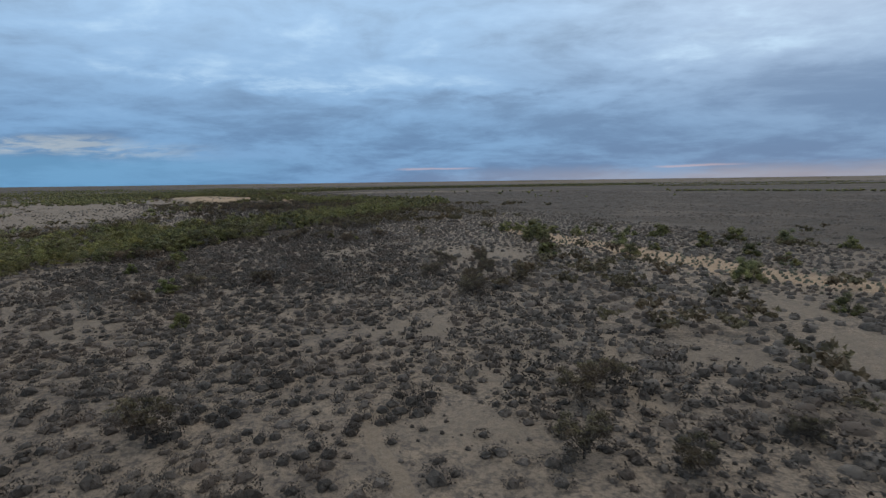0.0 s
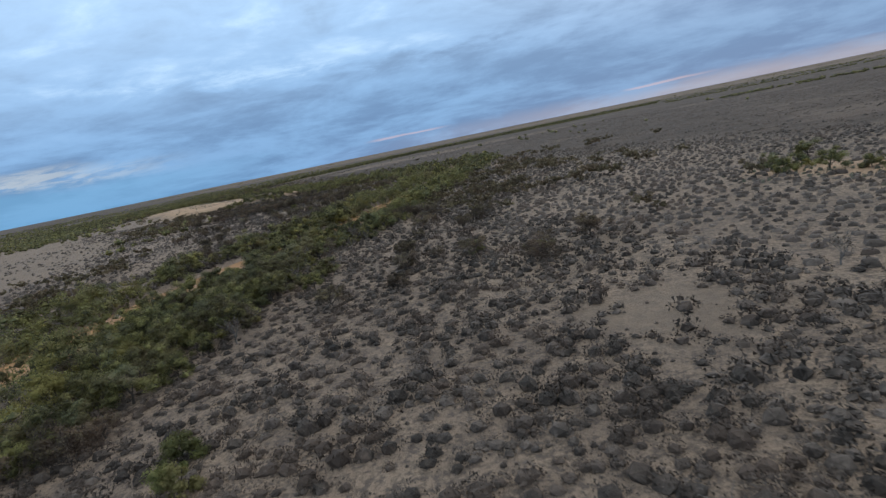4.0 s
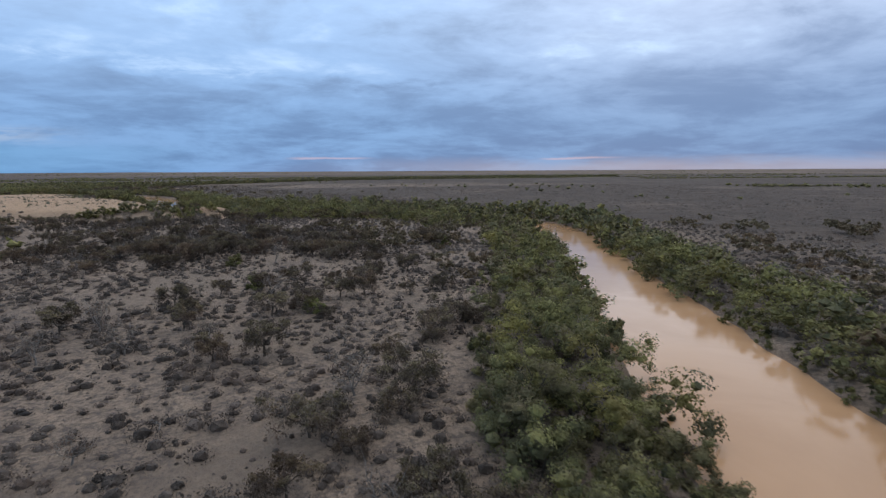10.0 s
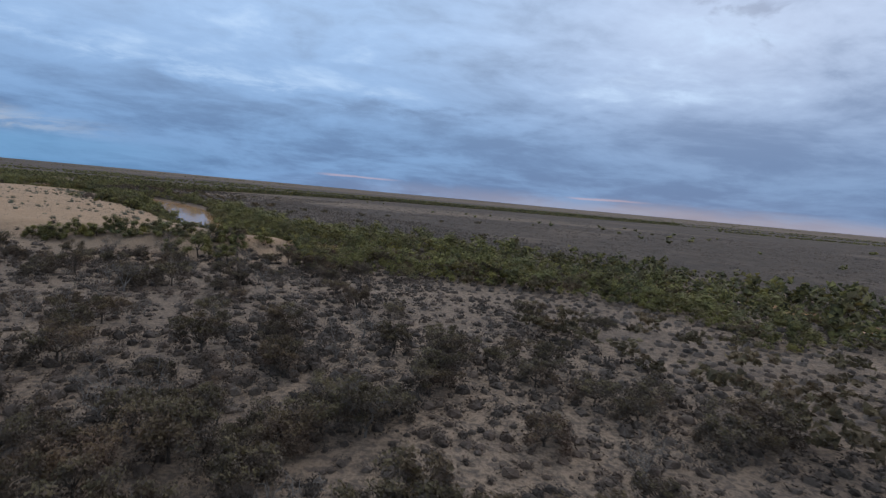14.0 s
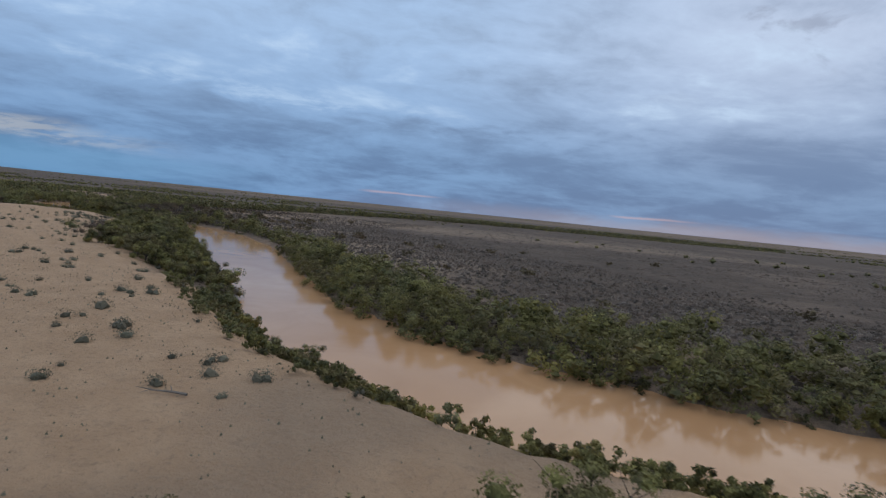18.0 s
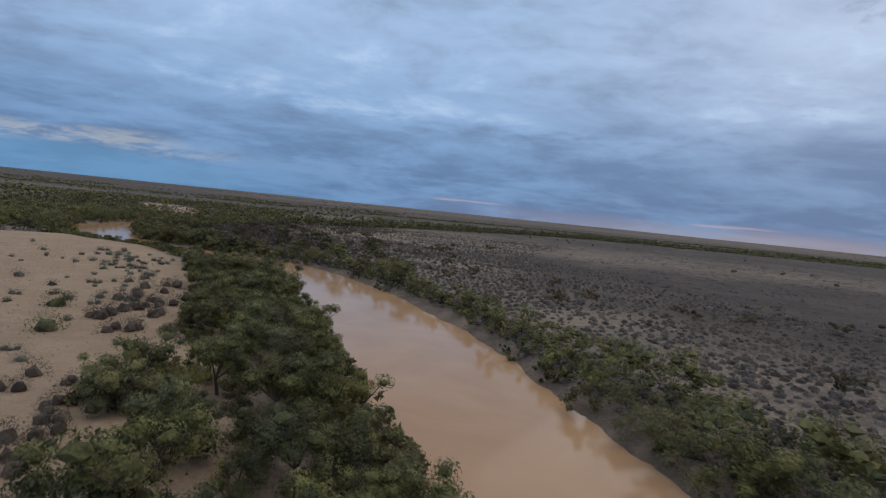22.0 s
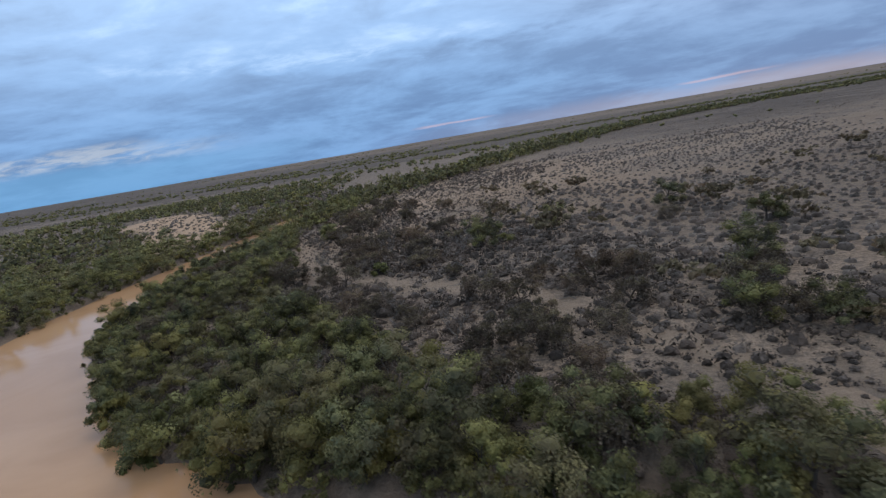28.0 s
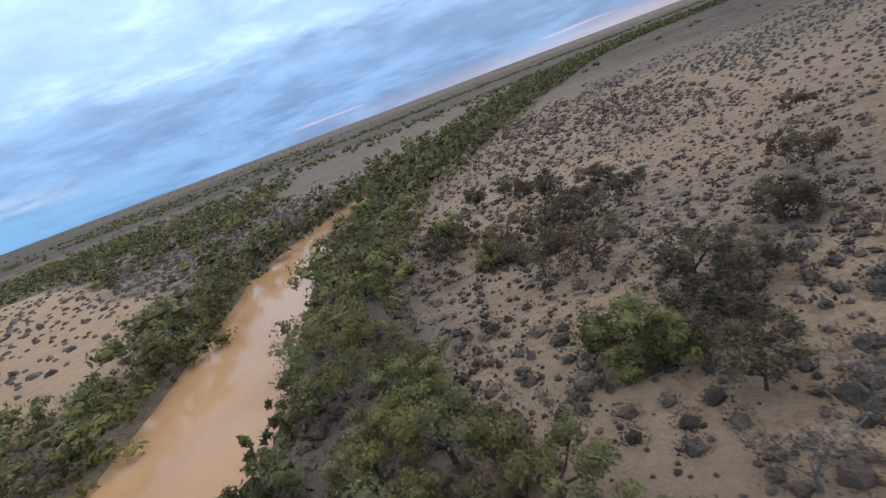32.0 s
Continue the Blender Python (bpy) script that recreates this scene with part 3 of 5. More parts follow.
def limbs(rng, tall, spread, forks, lean=0.25, thick=0.16, twigs=0, crooked=0.5):
    """Trunk and limbs: the wood's tubes, and where the limbs end."""
    wood, ends = [], []
    fork = np.array([rng.normal(0, lean * 0.4), rng.normal(0, lean * 0.4), tall * rng.uniform(0.18, 0.3)])
    wood.append(tube([(0, 0, -0.35), fork * (0.5, 0.5, 0.45), fork], [thick * 1.25, thick, thick * 0.85], 6))
    for k in range(forks):
        t = 2 * math.pi * (k + rng.uniform(-0.3, 0.3)) / forks
        out = spread * rng.uniform(0.45, 1.0)
        end = np.array([math.cos(t) * out, math.sin(t) * out, tall * rng.uniform(0.62, 0.95)])
        mid = fork + (end - fork) * rng.uniform(0.4, 0.6) + rng.normal(0, crooked * 0.25, 3) * (1, 1, 0.6)
        wood.append(tube([fork, mid, end], [thick * 0.62, thick * 0.4, thick * 0.12], 5))
        ends.append(end)
        for _ in range(2 + twigs):
            a = mid + (end - mid) * rng.uniform(0.1, 0.8)
            b = a + np.array([rng.normal(0, spread * 0.35), rng.normal(0, spread * 0.35), rng.uniform(0.1, tall * 0.3)])
            c = (a + b) / 2 + rng.normal(0, crooked * 0.12, 3)
            wood.append(tube([a, c, b], [thick * 0.26, thick * 0.16, thick * 0.05], 4))
            ends.append(b)
    return merged(wood), ends


def twenty_sided():
    """A round lump for the dense inside of a lobe."""
    g = (1 + math.sqrt(5)) / 2
    v = np.array([(s * 1, t * g, 0) for s in (-1, 1) for t in (-1, 1)] + [(0, s * 1, t * g) for s in (-1, 1) for t in (-1, 1)] + [(t * g, 0, s * 1) for s in (-1, 1) for t in (-1, 1)])
    v /= np.linalg.norm(v[0])
    f = []
    for i in range(12):
        for j in range(i + 1, 12):
            for k in range(j + 1, 12):
                if max(np.linalg.norm(v[i] - v[j]), np.linalg.norm(v[j] - v[k]), np.linalg.norm(v[i] - v[k])) < 1.2:
                    f.append((i, j, k) if np.dot(np.cross(v[j] - v[i], v[k] - v[i]), v[i]) > 0 else (i, k, j))
    return v, np.array(f)


BALL = twenty_sided()


OCTA = (np.array([(1, 0, 0), (0, 1, 0), (-1, 0, 0), (0, -1, 0), (0, 0, 1), (0, 0, -1)], float), np.array([(0, 1, 4), (1, 2, 4), (2, 3, 4), (3, 0, 4), (1, 0, 5), (2, 1, 5), (3, 2, 5), (0, 3, 5)]))


def foliage(rng, lobes, each, leaf, flat=0.7, core=0.78, inside=BALL, wild=0.45):
    """Leaf sprays over lobes (x, y, z, radius). With a core they lie like a rough skin over a dense inside; without one they float as a thin haze."""
    lobes = np.array(lobes)
    n = len(lobes) * each
    d = rng.normal(0, 1, (n, 3))
    if core:
        d[:, 2] += 0.35
    d /= np.linalg.norm(d, axis=1)[:, None]
    owner = np.repeat(np.arange(len(lobes)), each)
    r = lobes[owner, 3] * (rng.uniform(0.7, 1.16, n) if core else rng.uniform(0.25, 1.1, n))
    p = lobes[owner, :3] + d * r[:, None] * (1, 1, flat)
    face = d * (1, 1, 1 / flat) + rng.normal(0, wild if core else 1.0, (n, 3))
    face /= np.linalg.norm(face, axis=1)[:, None]
    u = np.cross(face, rng.normal(0, 1, (n, 3)))
    u /= np.linalg.norm(u, axis=1)[:, None] + 1e-9
    w = np.cross(face, u)
    size = leaf * rng.uniform(0.6, 1.4, n)[:, None]
    verts = np.stack([p - u * size * 0.55 - w * size * 0.5, p - u * size * 0.45 + w * size * 0.5, p + u * size * 1.0], 1).reshape(-1, 3)
    pieces = [(verts, np.arange(3 * n).reshape(-1, 3))]
    if core:
        for x, y, z, r in lobes:
            lump = inside[0] * (1 + 0.12 * rng.normal(0, 1, (len(inside[0]), 1))) * r * core * (1, 1, flat) + (x, y, z - 0.06 * r)
            pieces.append((lump, inside[1]))
    return merged(pieces)


def crown_lobes(rng, ends, size, extra, spread, tall, skirt=0.3, deep=0.66):
    """Round lobes of foliage of many sizes at the limbs' ends and over a dome that reaches down to skirt of the height."""
    lobes = [(*e, size * rng.uniform(0.7, 1.3)) for e in ends]
    for _ in range(extra):
        t, q = rng.uniform(0, 2 * math.pi), math.sqrt(rng.uniform(0.02, 1))
        top = tall * (0.92 - (0.92 - skirt) * q ** 2.2) * rng.uniform(deep, 1.08)
        lobes.append((math.cos(t) * spread * q, math.sin(t) * spread * q, top, size * rng.uniform(0.55, 1.3)))
    return lobes


class Plant:
    """Corners and triangles of a plant's wood, twigs and leaves, and their materials."""

    def __init__(self, wood, leaves, bark, leaf, twigs=None):
        self.wood, self.leaves, self.bark, self.leaf, self.twigs = wood, leaves, bark, leaf, twigs


def river_tree_shape(seed, tall, spread, each=230, leaf=0.112, extra=13, material=None, skirt=0.18, every=1, inside=BALL, core=0.54):
    rng = np.random.default_rng(seed)
    wood, ends = limbs(rng, tall, spread * 0.8, 4, thick=0.13)
    lobes = crown_lobes(rng, ends[:: 3 * every], tall * 0.20 * (1 + 0.12 * (every - 1)), extra, spread * 0.9, tall * 0.95, skirt)
    return Plant(wood, foliage(rng, lobes, each, leaf, 0.72, core, inside), BARK, material or GREEN)


def bush_shape(seed, tall, spread, each=150, leaf=0.105, material=None, extra=17, core=0.6):
    rng = np.random.default_rng(seed)
    wood, ends = limbs(rng, tall, spread * 0.7, 3, thick=0.07)
    lobes = crown_lobes(rng, ends[::4], tall * 0.24, extra, spread * 0.82, tall * 0.92, 0.16, 0.4)
    return Plant(wood, foliage(rng, lobes, each, leaf, 0.8, core), BARK, material or GREEN)


def scrub_tree_shape(seed, tall, spread, each=60, leaf=0.18, fine=46, skirt=0.16):
    """A crooked little tree: bare stems, a haze of twigs, and leaves mostly over the top."""
    rng = np.random.default_rng(seed)
    wood, ends = limbs(rng, tall, spread * 0.95, 5, thick=0.085, twigs=1, crooked=0.9)
    lobes = crown_lobes(rng, ends[::2], tall * 0.19, 12 if skirt < 0.3 else 8, spread * 0.88, tall, skirt)
    high = [l for l in lobes if l[2] > tall * 0.5]
    haze = [(x, y, z - tall * 0.1, r * 1.25) for x, y, z, r in lobes]
    return Plant(wood, foliage(rng, high, each, leaf, 0.5, 0), BARK, OLIVE, foliage(rng, haze, int(fine * 2.4), 0.105, 0.9, 0) if fine else None)


def bare_tree_shape(seed, tall, spread):
    rng = np.random.default_rng(seed)
    wood, ends = limbs(rng, tall, spread, 4, thick=0.09, twigs=2, crooked=1.0)
    more = []
    for e in ends:
        for _ in range(2):
            b = e + rng.normal(0, 0.4, 3) + (0, 0, 0.25)
            more.append(tube([e * 0.97, (e + b) / 2 + rng.normal(0, 0.1, 3), b], [0.022, 0.016, 0.008], 3))
    haze = foliage(rng, [(*e, 0.5) for e in ends], 16, 0.10, 0.9, 0)
    return Plant(merged([wood] + more), None, PALE_BARK, None, haze)


def shrub_shape(seed, wide, tall, blades, leaf, ring=6, rows=2):
    """A low soft mound: a small lumpy core with many thin twigs standing out of it."""
    rng = np.random.default_rng(seed)
    turns = np.arange(ring) * 2 * math.pi / ring
    lump = 1 + 0.16 * rng.normal(0, 1, ring)
    verts = []
    for r, h in (((0.74, -0.05), (0.52, 0.58)) if rows == 2 and blades > 10 else ((0.92, 0.0), (0.72, 0.66)) if rows == 2 else ((0.9, 0.0),)):
        w = r * lump * wide / 2
        verts.append(np.stack([np.cos(turns) * w, np.sin(turns) * w, np.full(ring, h * tall) + rng.normal(0, 0.05 * tall, ring) - 0.05], 1))
    verts = np.concatenate(verts + [[(0, 0, tall * (0.8 if blades > 10 else 0.85))]])
    faces = []
    for k in range(rows - 1):
        for s in range(ring):
            a, b = k * ring + s, k * ring + (s + 1) % ring
            faces += [(a, b, b + ring), (a, b + ring, a + ring)]
    top = (rows - 1) * ring
    faces += [(top + s, top + (s + 1) % ring, rows * ring) for s in range(ring)]
    pieces = [(verts, np.array(faces))]
    if blades:
        t, q = rng.uniform(0, 2 * math.pi, blades), rng.uniform(0.05, 1, blades) ** 0.6
        tip = np.stack([np.cos(t) * q * wide * 0.54, np.sin(t) * q * wide * 0.54, tall * 1.12 * np.sqrt(np.clip(1.06 - q * q, 0.04, 1))], 1) * rng.uniform(0.85, 1.12, (blades, 1))
        root = tip * (0.6, 0.6, 0.5)
        across = np.cross(tip - root, (0, 0, 1.0)) + rng.normal(0, 0.12, (blades, 3)) * wide * 0.3
        across /= np.linalg.norm(across, axis=1)[:, None] + 1e-9
        half = leaf * rng.uniform(0.6, 1.4, (blades, 1)) / 2
        mid = root + (tip - root) * 0.4
        spray = np.stack([mid - across * half, mid + across * half, tip], 1).reshape(-1, 3)
        pieces.append((spray, np.arange(3 * blades).reshape(-1, 3)))
    return merged(pieces)


def mound_shape(seed, wide, tall, sprigs, leaf, mounds=1):
    """A soft low shrub: one to three lumpy domes under a fuzz of small twigs and leaves."""
    rng = np.random.default_rng(seed)
    lobes = []
    for k in range(mounds):
        s = 1.0 if mounds == 1 else rng.uniform(0.55, 0.85)
        x, y = (0.0, 0.0) if mounds == 1 else rng.normal(0, 0.26 * wide, 2)
        lobes.append((x, y, 0.12 * tall, s * wide / 2))
    v, f = foliage(rng, lobes, sprigs // mounds, leaf, 1.75 * tall / wide, 0.64, BALL, 1.1)
    v[:, 2] = np.maximum(v[:, 2], -0.12)
    return v, f


def clump(seed, wide, tall, count, blades, leaf):
    """Several low mounds close together."""
    rng = np.random.default_rng(seed)
    pieces = []
    for k in range(count):
        s = rng.uniform(0.6, 1.1)
        v, f = shrub_shape(seed * 7 + k, wide * s, tall * s, blades, leaf, 4, 1)
        pieces.append((v + (rng.normal(0, wide * 0.75), rng.normal(0, wide * 0.75), 0), f))
    return merged(pieces)


def plant_thing(kind, plant, label, category, group):
    """One plant as an empty at its base with its parts under it."""
    root = tagged(new(kind), label, category, group)
    if plant.wood is not None:
        new("trunk", mesh_of("trunk", *plant.wood, plant.bark)).parent = root
    if plant.leaves is not None:
        new("crown", mesh_of("crown", *plant.leaves, plant.leaf)).parent = root
    if plant.twigs is not None:
        tagged(new("brushwood", mesh_of("brushwood", *plant.twigs, TWIG)), "fine grey-brown twigs", kind="stuff").parent = root
    return root


def set_out(models, places, rng, low=0.8, high=1.2):
    """Copies of the models at places (x, y, scale); the models themselves take the first ones."""
    z = height(places[:, 0], places[:, 1])
    for k, ((x, y, s), level) in enumerate(zip(places, z)):
        m = models[k % len(models)]
        at = pose(x, y, level, rng.normal(0, 3), rng.normal(0, 3), rng.uniform(0, 360)) @ Matrix.Scale(s, 4)
        if k < len(models):
            m.matrix_basis = at
        else:
            made = copy_thing(m, at)
            made.matrix_basis = at


def spread_stuff(name, shapes, places, material, rng, label, category, squash=0.2, smooth=False):
    """Very many plants joined into one object."""
    z = height(places[:, 0], places[:, 1])
    pieces, pick = [], rng.integers(0, len(shapes), len(places))
    count = 0
    for k, (v, f) in enumerate(shapes):
        mine = places[pick == k]
        if not len(mine):
            continue
        t = rng.uniform(0, 2 * math.pi, len(mine))
        c, s = np.cos(t), np.sin(t)
        q = mine[:, 2]
        tall = q * rng.uniform(1 - squash, 1 + squash, len(mine))
        x = (v[None, :, 0] * c[:, None] - v[None, :, 1] * s[:, None]) * q[:, None] + mine[:, :1]
        y = (v[None, :, 0] * s[:, None] + v[None, :, 1] * c[:, None]) * q[:, None] + mine[:, 1:2]
        h = v[None, :, 2] * tall[:, None] + z[pick == k][:, None]
        pieces.append((np.stack([x, y, h], 2).reshape(-1, 3), (f[None] + (np.arange(len(mine)) * len(v))[:, None, None]).reshape(-1, 3)))
    return tagged(new(name, mesh_of(name, *merged(pieces), material, smooth)), label, category, kind="stuff")


ROUTE_LINE = [(r[1], r[2]) for r in ROUTE[::4]]
LINE = np.array(ROUTE_LINE)
LONG = np.array(ROUTE_LINE + [(-295, 790), (-280, 835), (-262, 880)])
rng = np.random.default_rng(11)


def thinned(x, y, gap):
    """Keeps places that lie at least gap apart, in their order."""
    taken, cells = [], {}
    for i in range(len(x)):
        c = (int(x[i] // gap), int(y[i] // gap))
        near = [j for a in (-1, 0, 1) for b in (-1, 0, 1) for j in cells.get((c[0] + a, c[1] + b), ())]
        if all((x[i] - x[j]) ** 2 + (y[i] - y[j]) ** 2 > gap * gap for j in near):
            cells.setdefault(c, []).append(i)
            taken.append(i)
    return np.array(taken)


def spots(pairs, low, high):
    """Places with sizes, from pairs."""
    p = np.array(pairs, float).reshape(-1, 2)
    return np.column_stack([p, rng.uniform(low, high, len(p))])


def by_route(places):
    return places[np.argsort(to_line(places[:, 0], places[:, 1], ROUTE_LINE))]


# woods along both banks: how deep they reach, by side and stretch
WOODS_EDGE = [(-244, 680), (-259, 688), (-268, 697), (-283, 714), (-296, 731), (-298, 742), (-303, 765), (-304, 772), (-308, 783), (-309, 800), (-300, 830)]


def bank_woods(n):
    k = rng.integers(2, len(CREEK) - 1, n)
    side = rng.choice([-1, 1], n)
    x0, y0 = CREEK[k, 0], CREEK[k, 1]
    deep = np.where(side > 0, 10 + 6 * step(240, 290, y0), np.where(y0 > 235, 13.0, 17.0))
    deep = np.where((side < 0) & (y0 < 190), 28.0, deep)
    bend = (x0 < -250) & (y0 > 670) & (y0 < 800)
    deep = np.where(bend & (side < 0), 34.0, deep)
    deep = np.where(bend & (side > 0), 26.0, deep)
    deep = np.where((side > 0) & (y0 > 400) & (y0 < 488) & (x0 > -130), np.where(x0 > -114, 33.0, 20.0), deep)
    deep = np.where((side < 0) & (y0 > 400) & (y0 < 560) & ~bend, 18.0, deep)
    deep = np.where((side > 0) & (y0 > 512) & (y0 < 668) & (x0 < -130) & ~bend, np.interp(y0, [512, 515, 520, 531, 539, 549, 562, 595, 622, 638, 668], [1.5, 2.4, 4.7, 10, 15, 16.7, 20, 17, 18, 19, 13]), deep)
    deep = np.where((side < 0) & (y0 > 470) & (y0 < 672) & (x0 > -250) & (x0 < -70), np.interp(y0, [470, 485, 500, 520, 545, 575, 608, 640, 660], [22, 26, 23, 20, 18, 15, 12, 9, 11]), deep)
    deep = np.where(y0 > 800, np.where(side < 0, np.interp(y0, [800, 850, 1000], [13, 18, 24]), 8.0), deep)
    chance = deep / 34 * np.where((side < 0) & (y0 > 560) & (y0 < 640) & (x0 > -250), np.interp(y0, [560, 585, 600, 640], [1.0, 0.8, 0.5, 0.6]), 1.0)
    dune_bank = (side > 0) & (((y0 > 482) & (y0 < 512) & (x0 < -120)) | ((x0 < -246) & (x0 > -312) & (y0 > 660) & (y0 < 700)))
    deep = np.where(dune_bank, 3.5, deep)
    chance = np.where(dune_bank, 0.8, chance)
    good = rng.uniform(0, 1, n) < chance
    off = CREEK[k, 2] / 2 - 1.9 + deep * rng.uniform(0, 1, n) ** 1.1
    x = x0 + LEFT[k, 0] * off * side + rng.normal(0, 1, n)
    y = y0 + LEFT[k, 1] * off * side + rng.normal(0, 1, n)
    far, near, own = from_creek(x, y)
    good &= (far > np.where((own > 0) & (y > 484) & (y < 530), 0.2, np.where((own < 0) & (y > 702) & (x < -290), 1.8, np.where((own < 0) & (y < 204), 0.3, np.where((own > 0) & (y > 300) & (y < 500), 0.8, np.where(((own < 0) & (y < 300)) | ((own > 0) & (y > 520) & (y < 660)), 1.2, -0.6)))))) & (bareness(x, y) < 0.5)
    # east of the bend the woods stop at a line
    edge = np.interp(y, [p[1] for p in WOODS_EDGE], [p[0] for p in WOODS_EDGE])
    good &= ~((own < 0) & (y > 690) & (y < 830) & (x > edge) & (x < -200))
    good &= ~((own > 0) & (y > 193) & (y < 224) & (far < 3.2)) & ~((own < 0) & (y > 590) & (y < 672) & (x > -240) & (far < 2.6))
    # beside the dune the left-bank woods stop where the sand begins
    sand_edge = np.interp(y, [548, 558, 562.5, 564.5, 570, 573, 579, 584, 606, 625], [-204, -206, -208, -213, -216.5, -214.5, -214, -217, -227, -240])
    good &= ~((own > 0) & (y > 545) & (y < 628) & (x < sand_edge))
    good &= ~((own > 0) & (x < -160) & (y > 500) & (y < np.interp(x, [-192, -181, -173], [531, 529, 523])) & (far > 2.5))
    good &= ~((own < 0) & (y > 835) & (far < 3.0)) & ~((own < 0) & (y > 126) & (y < 150) & (far < 7))
    good &= to_line(x, y, TRACKS[2][0]) > 3.4
    good &= ~((own > 0) & (x < -100) & (x > -142) & (y > 455) & (y < 500) & (far < 9.5))
    good &= (clouded(x, y, 11, 91) > np.where((x < -245) & (y > 672), 0.14, 0.2)) | ((far < 5) & ~((own < 0) & (y > 558) & (y < 640))) | ((own > 0) & (y > 530) & (y < 670))
    x, y = x[good], y[good]
    take = thinned(x, y, 2.75)
    size = rng.uniform(0.62, 1.36, len(take))
    x, y = x[take], y[take]
    far, near, own = from_creek(x, y)
    size = np.where((own < 0) & (y < 204), 0.95, np.where((own > 0) & (y > 290) & (y < 460), 0.85, np.where((own < 0) & (y > 580) & (y < 645) & (x > -240), 0.9, 1.0))) * size
    return np.column_stack([x, y, np.where((own > 0) & (((y > 470) & (y < 512) & (x < -124)) | ((y > 650) & (y < 695) & (x < -240) & (x > -312))), 0.5 * size, np.where((own < 0) & (y > 702) & (y < 840) & (x < -290), 0.85 * size, np.where((y > 680) & (y < 800), 0.9 * size, np.where((own > 0) & (y > 455) & (y < 500) & (x > -130) & (x < -70) & (far < 7), 0.74 * size, size))))])


trees = by_route(bank_woods(80000))
print("creek trees", len(trees))
tall_trees = spots([(-246, 703), (-242, 700), (-240, 715), (-229, 733), (-264, 743), (-125, 464), (-139, 461), (-253, 753), (-266, 743), (-181, 543), (-233, 755), (-222, 711), (25, 176), (33, 192), (30, 160), (43, 121), (51, 87), (-76, 200), (-91, 188), (-148, 448), (-143, 447), (-137, 444)], 0.9, 1.15)
sizes = ((3.9, 2.5), (3.4, 2.3), (4.4, 2.7), (3.2, 2.5), (3.7, 2.8), (3.6, 2.0))
models = [plant_thing("river_tree", river_tree_shape(s + 1, *size), "green-leaved river tree with a spreading clumpy crown on the creek bank", "tree", "trees along the creek")
          for s, size in enumerate(sizes)]
set_out(models, np.concatenate([tall_trees, trees[: 570 : 2]]), rng)
models = [plant_thing("river_bush", bush_shape(60 + s, *size), "low rounded green bush with leaves down to the ground", "bush", "bushes along the creek")
          for s, size in enumerate(((2.9, 2.1), (2.4, 1.9), (3.2, 2.2), (2.6, 2.3)))]
hedge = [(-178 + 2.5 * i, 457.5 + 1.2 * math.sin(2.3 * i)) for i in range(17)]
row = spots(hedge + [(-213.5, 566), (-212, 565.5), (-214.5, 568.5), (-210.5, 566.5), (-216, 570), (-213, 570), (-275, 690), (-279, 691.5), (-271, 689), (-282, 692), (-268, 688), (-276, 692), (25, 156), (29, 154), (-297, 773), (-298, 775), (-299, 796), (-301, 807), (-134, 461), (-206, 549), (-202, 549), (23, 188), (26, 184), (30, 165), (28, 171), (21, 181), (55, 173), (48, 170), (62, 157), (66, 160), (42, 166), (36, 172), (74, 150), (81, 146), (58, 164), (47, 140), (52, 130), (90, 138), (99, 128), (70, 168), (44, 125), (53, 91), (53, 68), (24, 122), (66, 133), (69, 118), (70, 106), (27, 164)], 0.85, 1.25)
set_out(models, np.concatenate([row, trees[1:570:2]]), rng)
wx, wy = rng.uniform(-470, -338, 2600), rng.uniform(655, 1010, 2600)
far, near, side = from_creek(wx, wy)
good = (side > 0) & (far > 6) & (dune_share(wx, wy) < 0.3) & (clouded(wx, wy, 40, 93) > np.where((wy > 785) & (wy < 850) & (wx > -366), 0.8, np.where(wy > 785, 0.42, 0.36))) & (wx < -338 - 0.25 * np.maximum(0, 700 - wy))
take = thinned(wx[good], wy[good], 3.1)
west = np.column_stack([wx[good][take], wy[good][take], rng.uniform(0.75, 1.1, len(take))])
trees = np.concatenate([trees, west])
far_off = to_line(trees[:, 0], trees[:, 1], ROUTE_LINE)
rest_off, rest = far_off[570:], trees[570:]
close, middle, remote = rest[rest_off < 40], rest[(rest_off >= 40) & (rest_off < 85)], rest[rest_off >= 85]
print("creek woods", len(close), len(middle), len(remote))
low = [river_tree_shape(10 + s, *size, each=120, leaf=0.13, extra=10, every=2, inside=OCTA, core=0.42) for s, size in enumerate(sizes)]
spread_stuff("creek_thicket", [p.leaves for p in low], close, GREEN, rng, "dense green thicket of river trees beside the creek", "woods")
low = [river_tree_shape(20 + s, *size, each=40, leaf=0.23, extra=8, every=3, inside=OCTA, core=0.5) for s, size in enumerate(sizes[:4])]
spread_stuff("creek_woods", [p.leaves for p in low], middle, GREEN, rng, "dense green woods along the creek", "woods")
low = [river_tree_shape(26 + s, *size, each=4, leaf=0.9, extra=3, every=5, inside=OCTA) for s, size in enumerate(sizes[:3])]
spread_stuff("distant_creek_woods", [p.leaves for p in low], remote, GREEN, rng, "green woods along the creek far away", "woods")

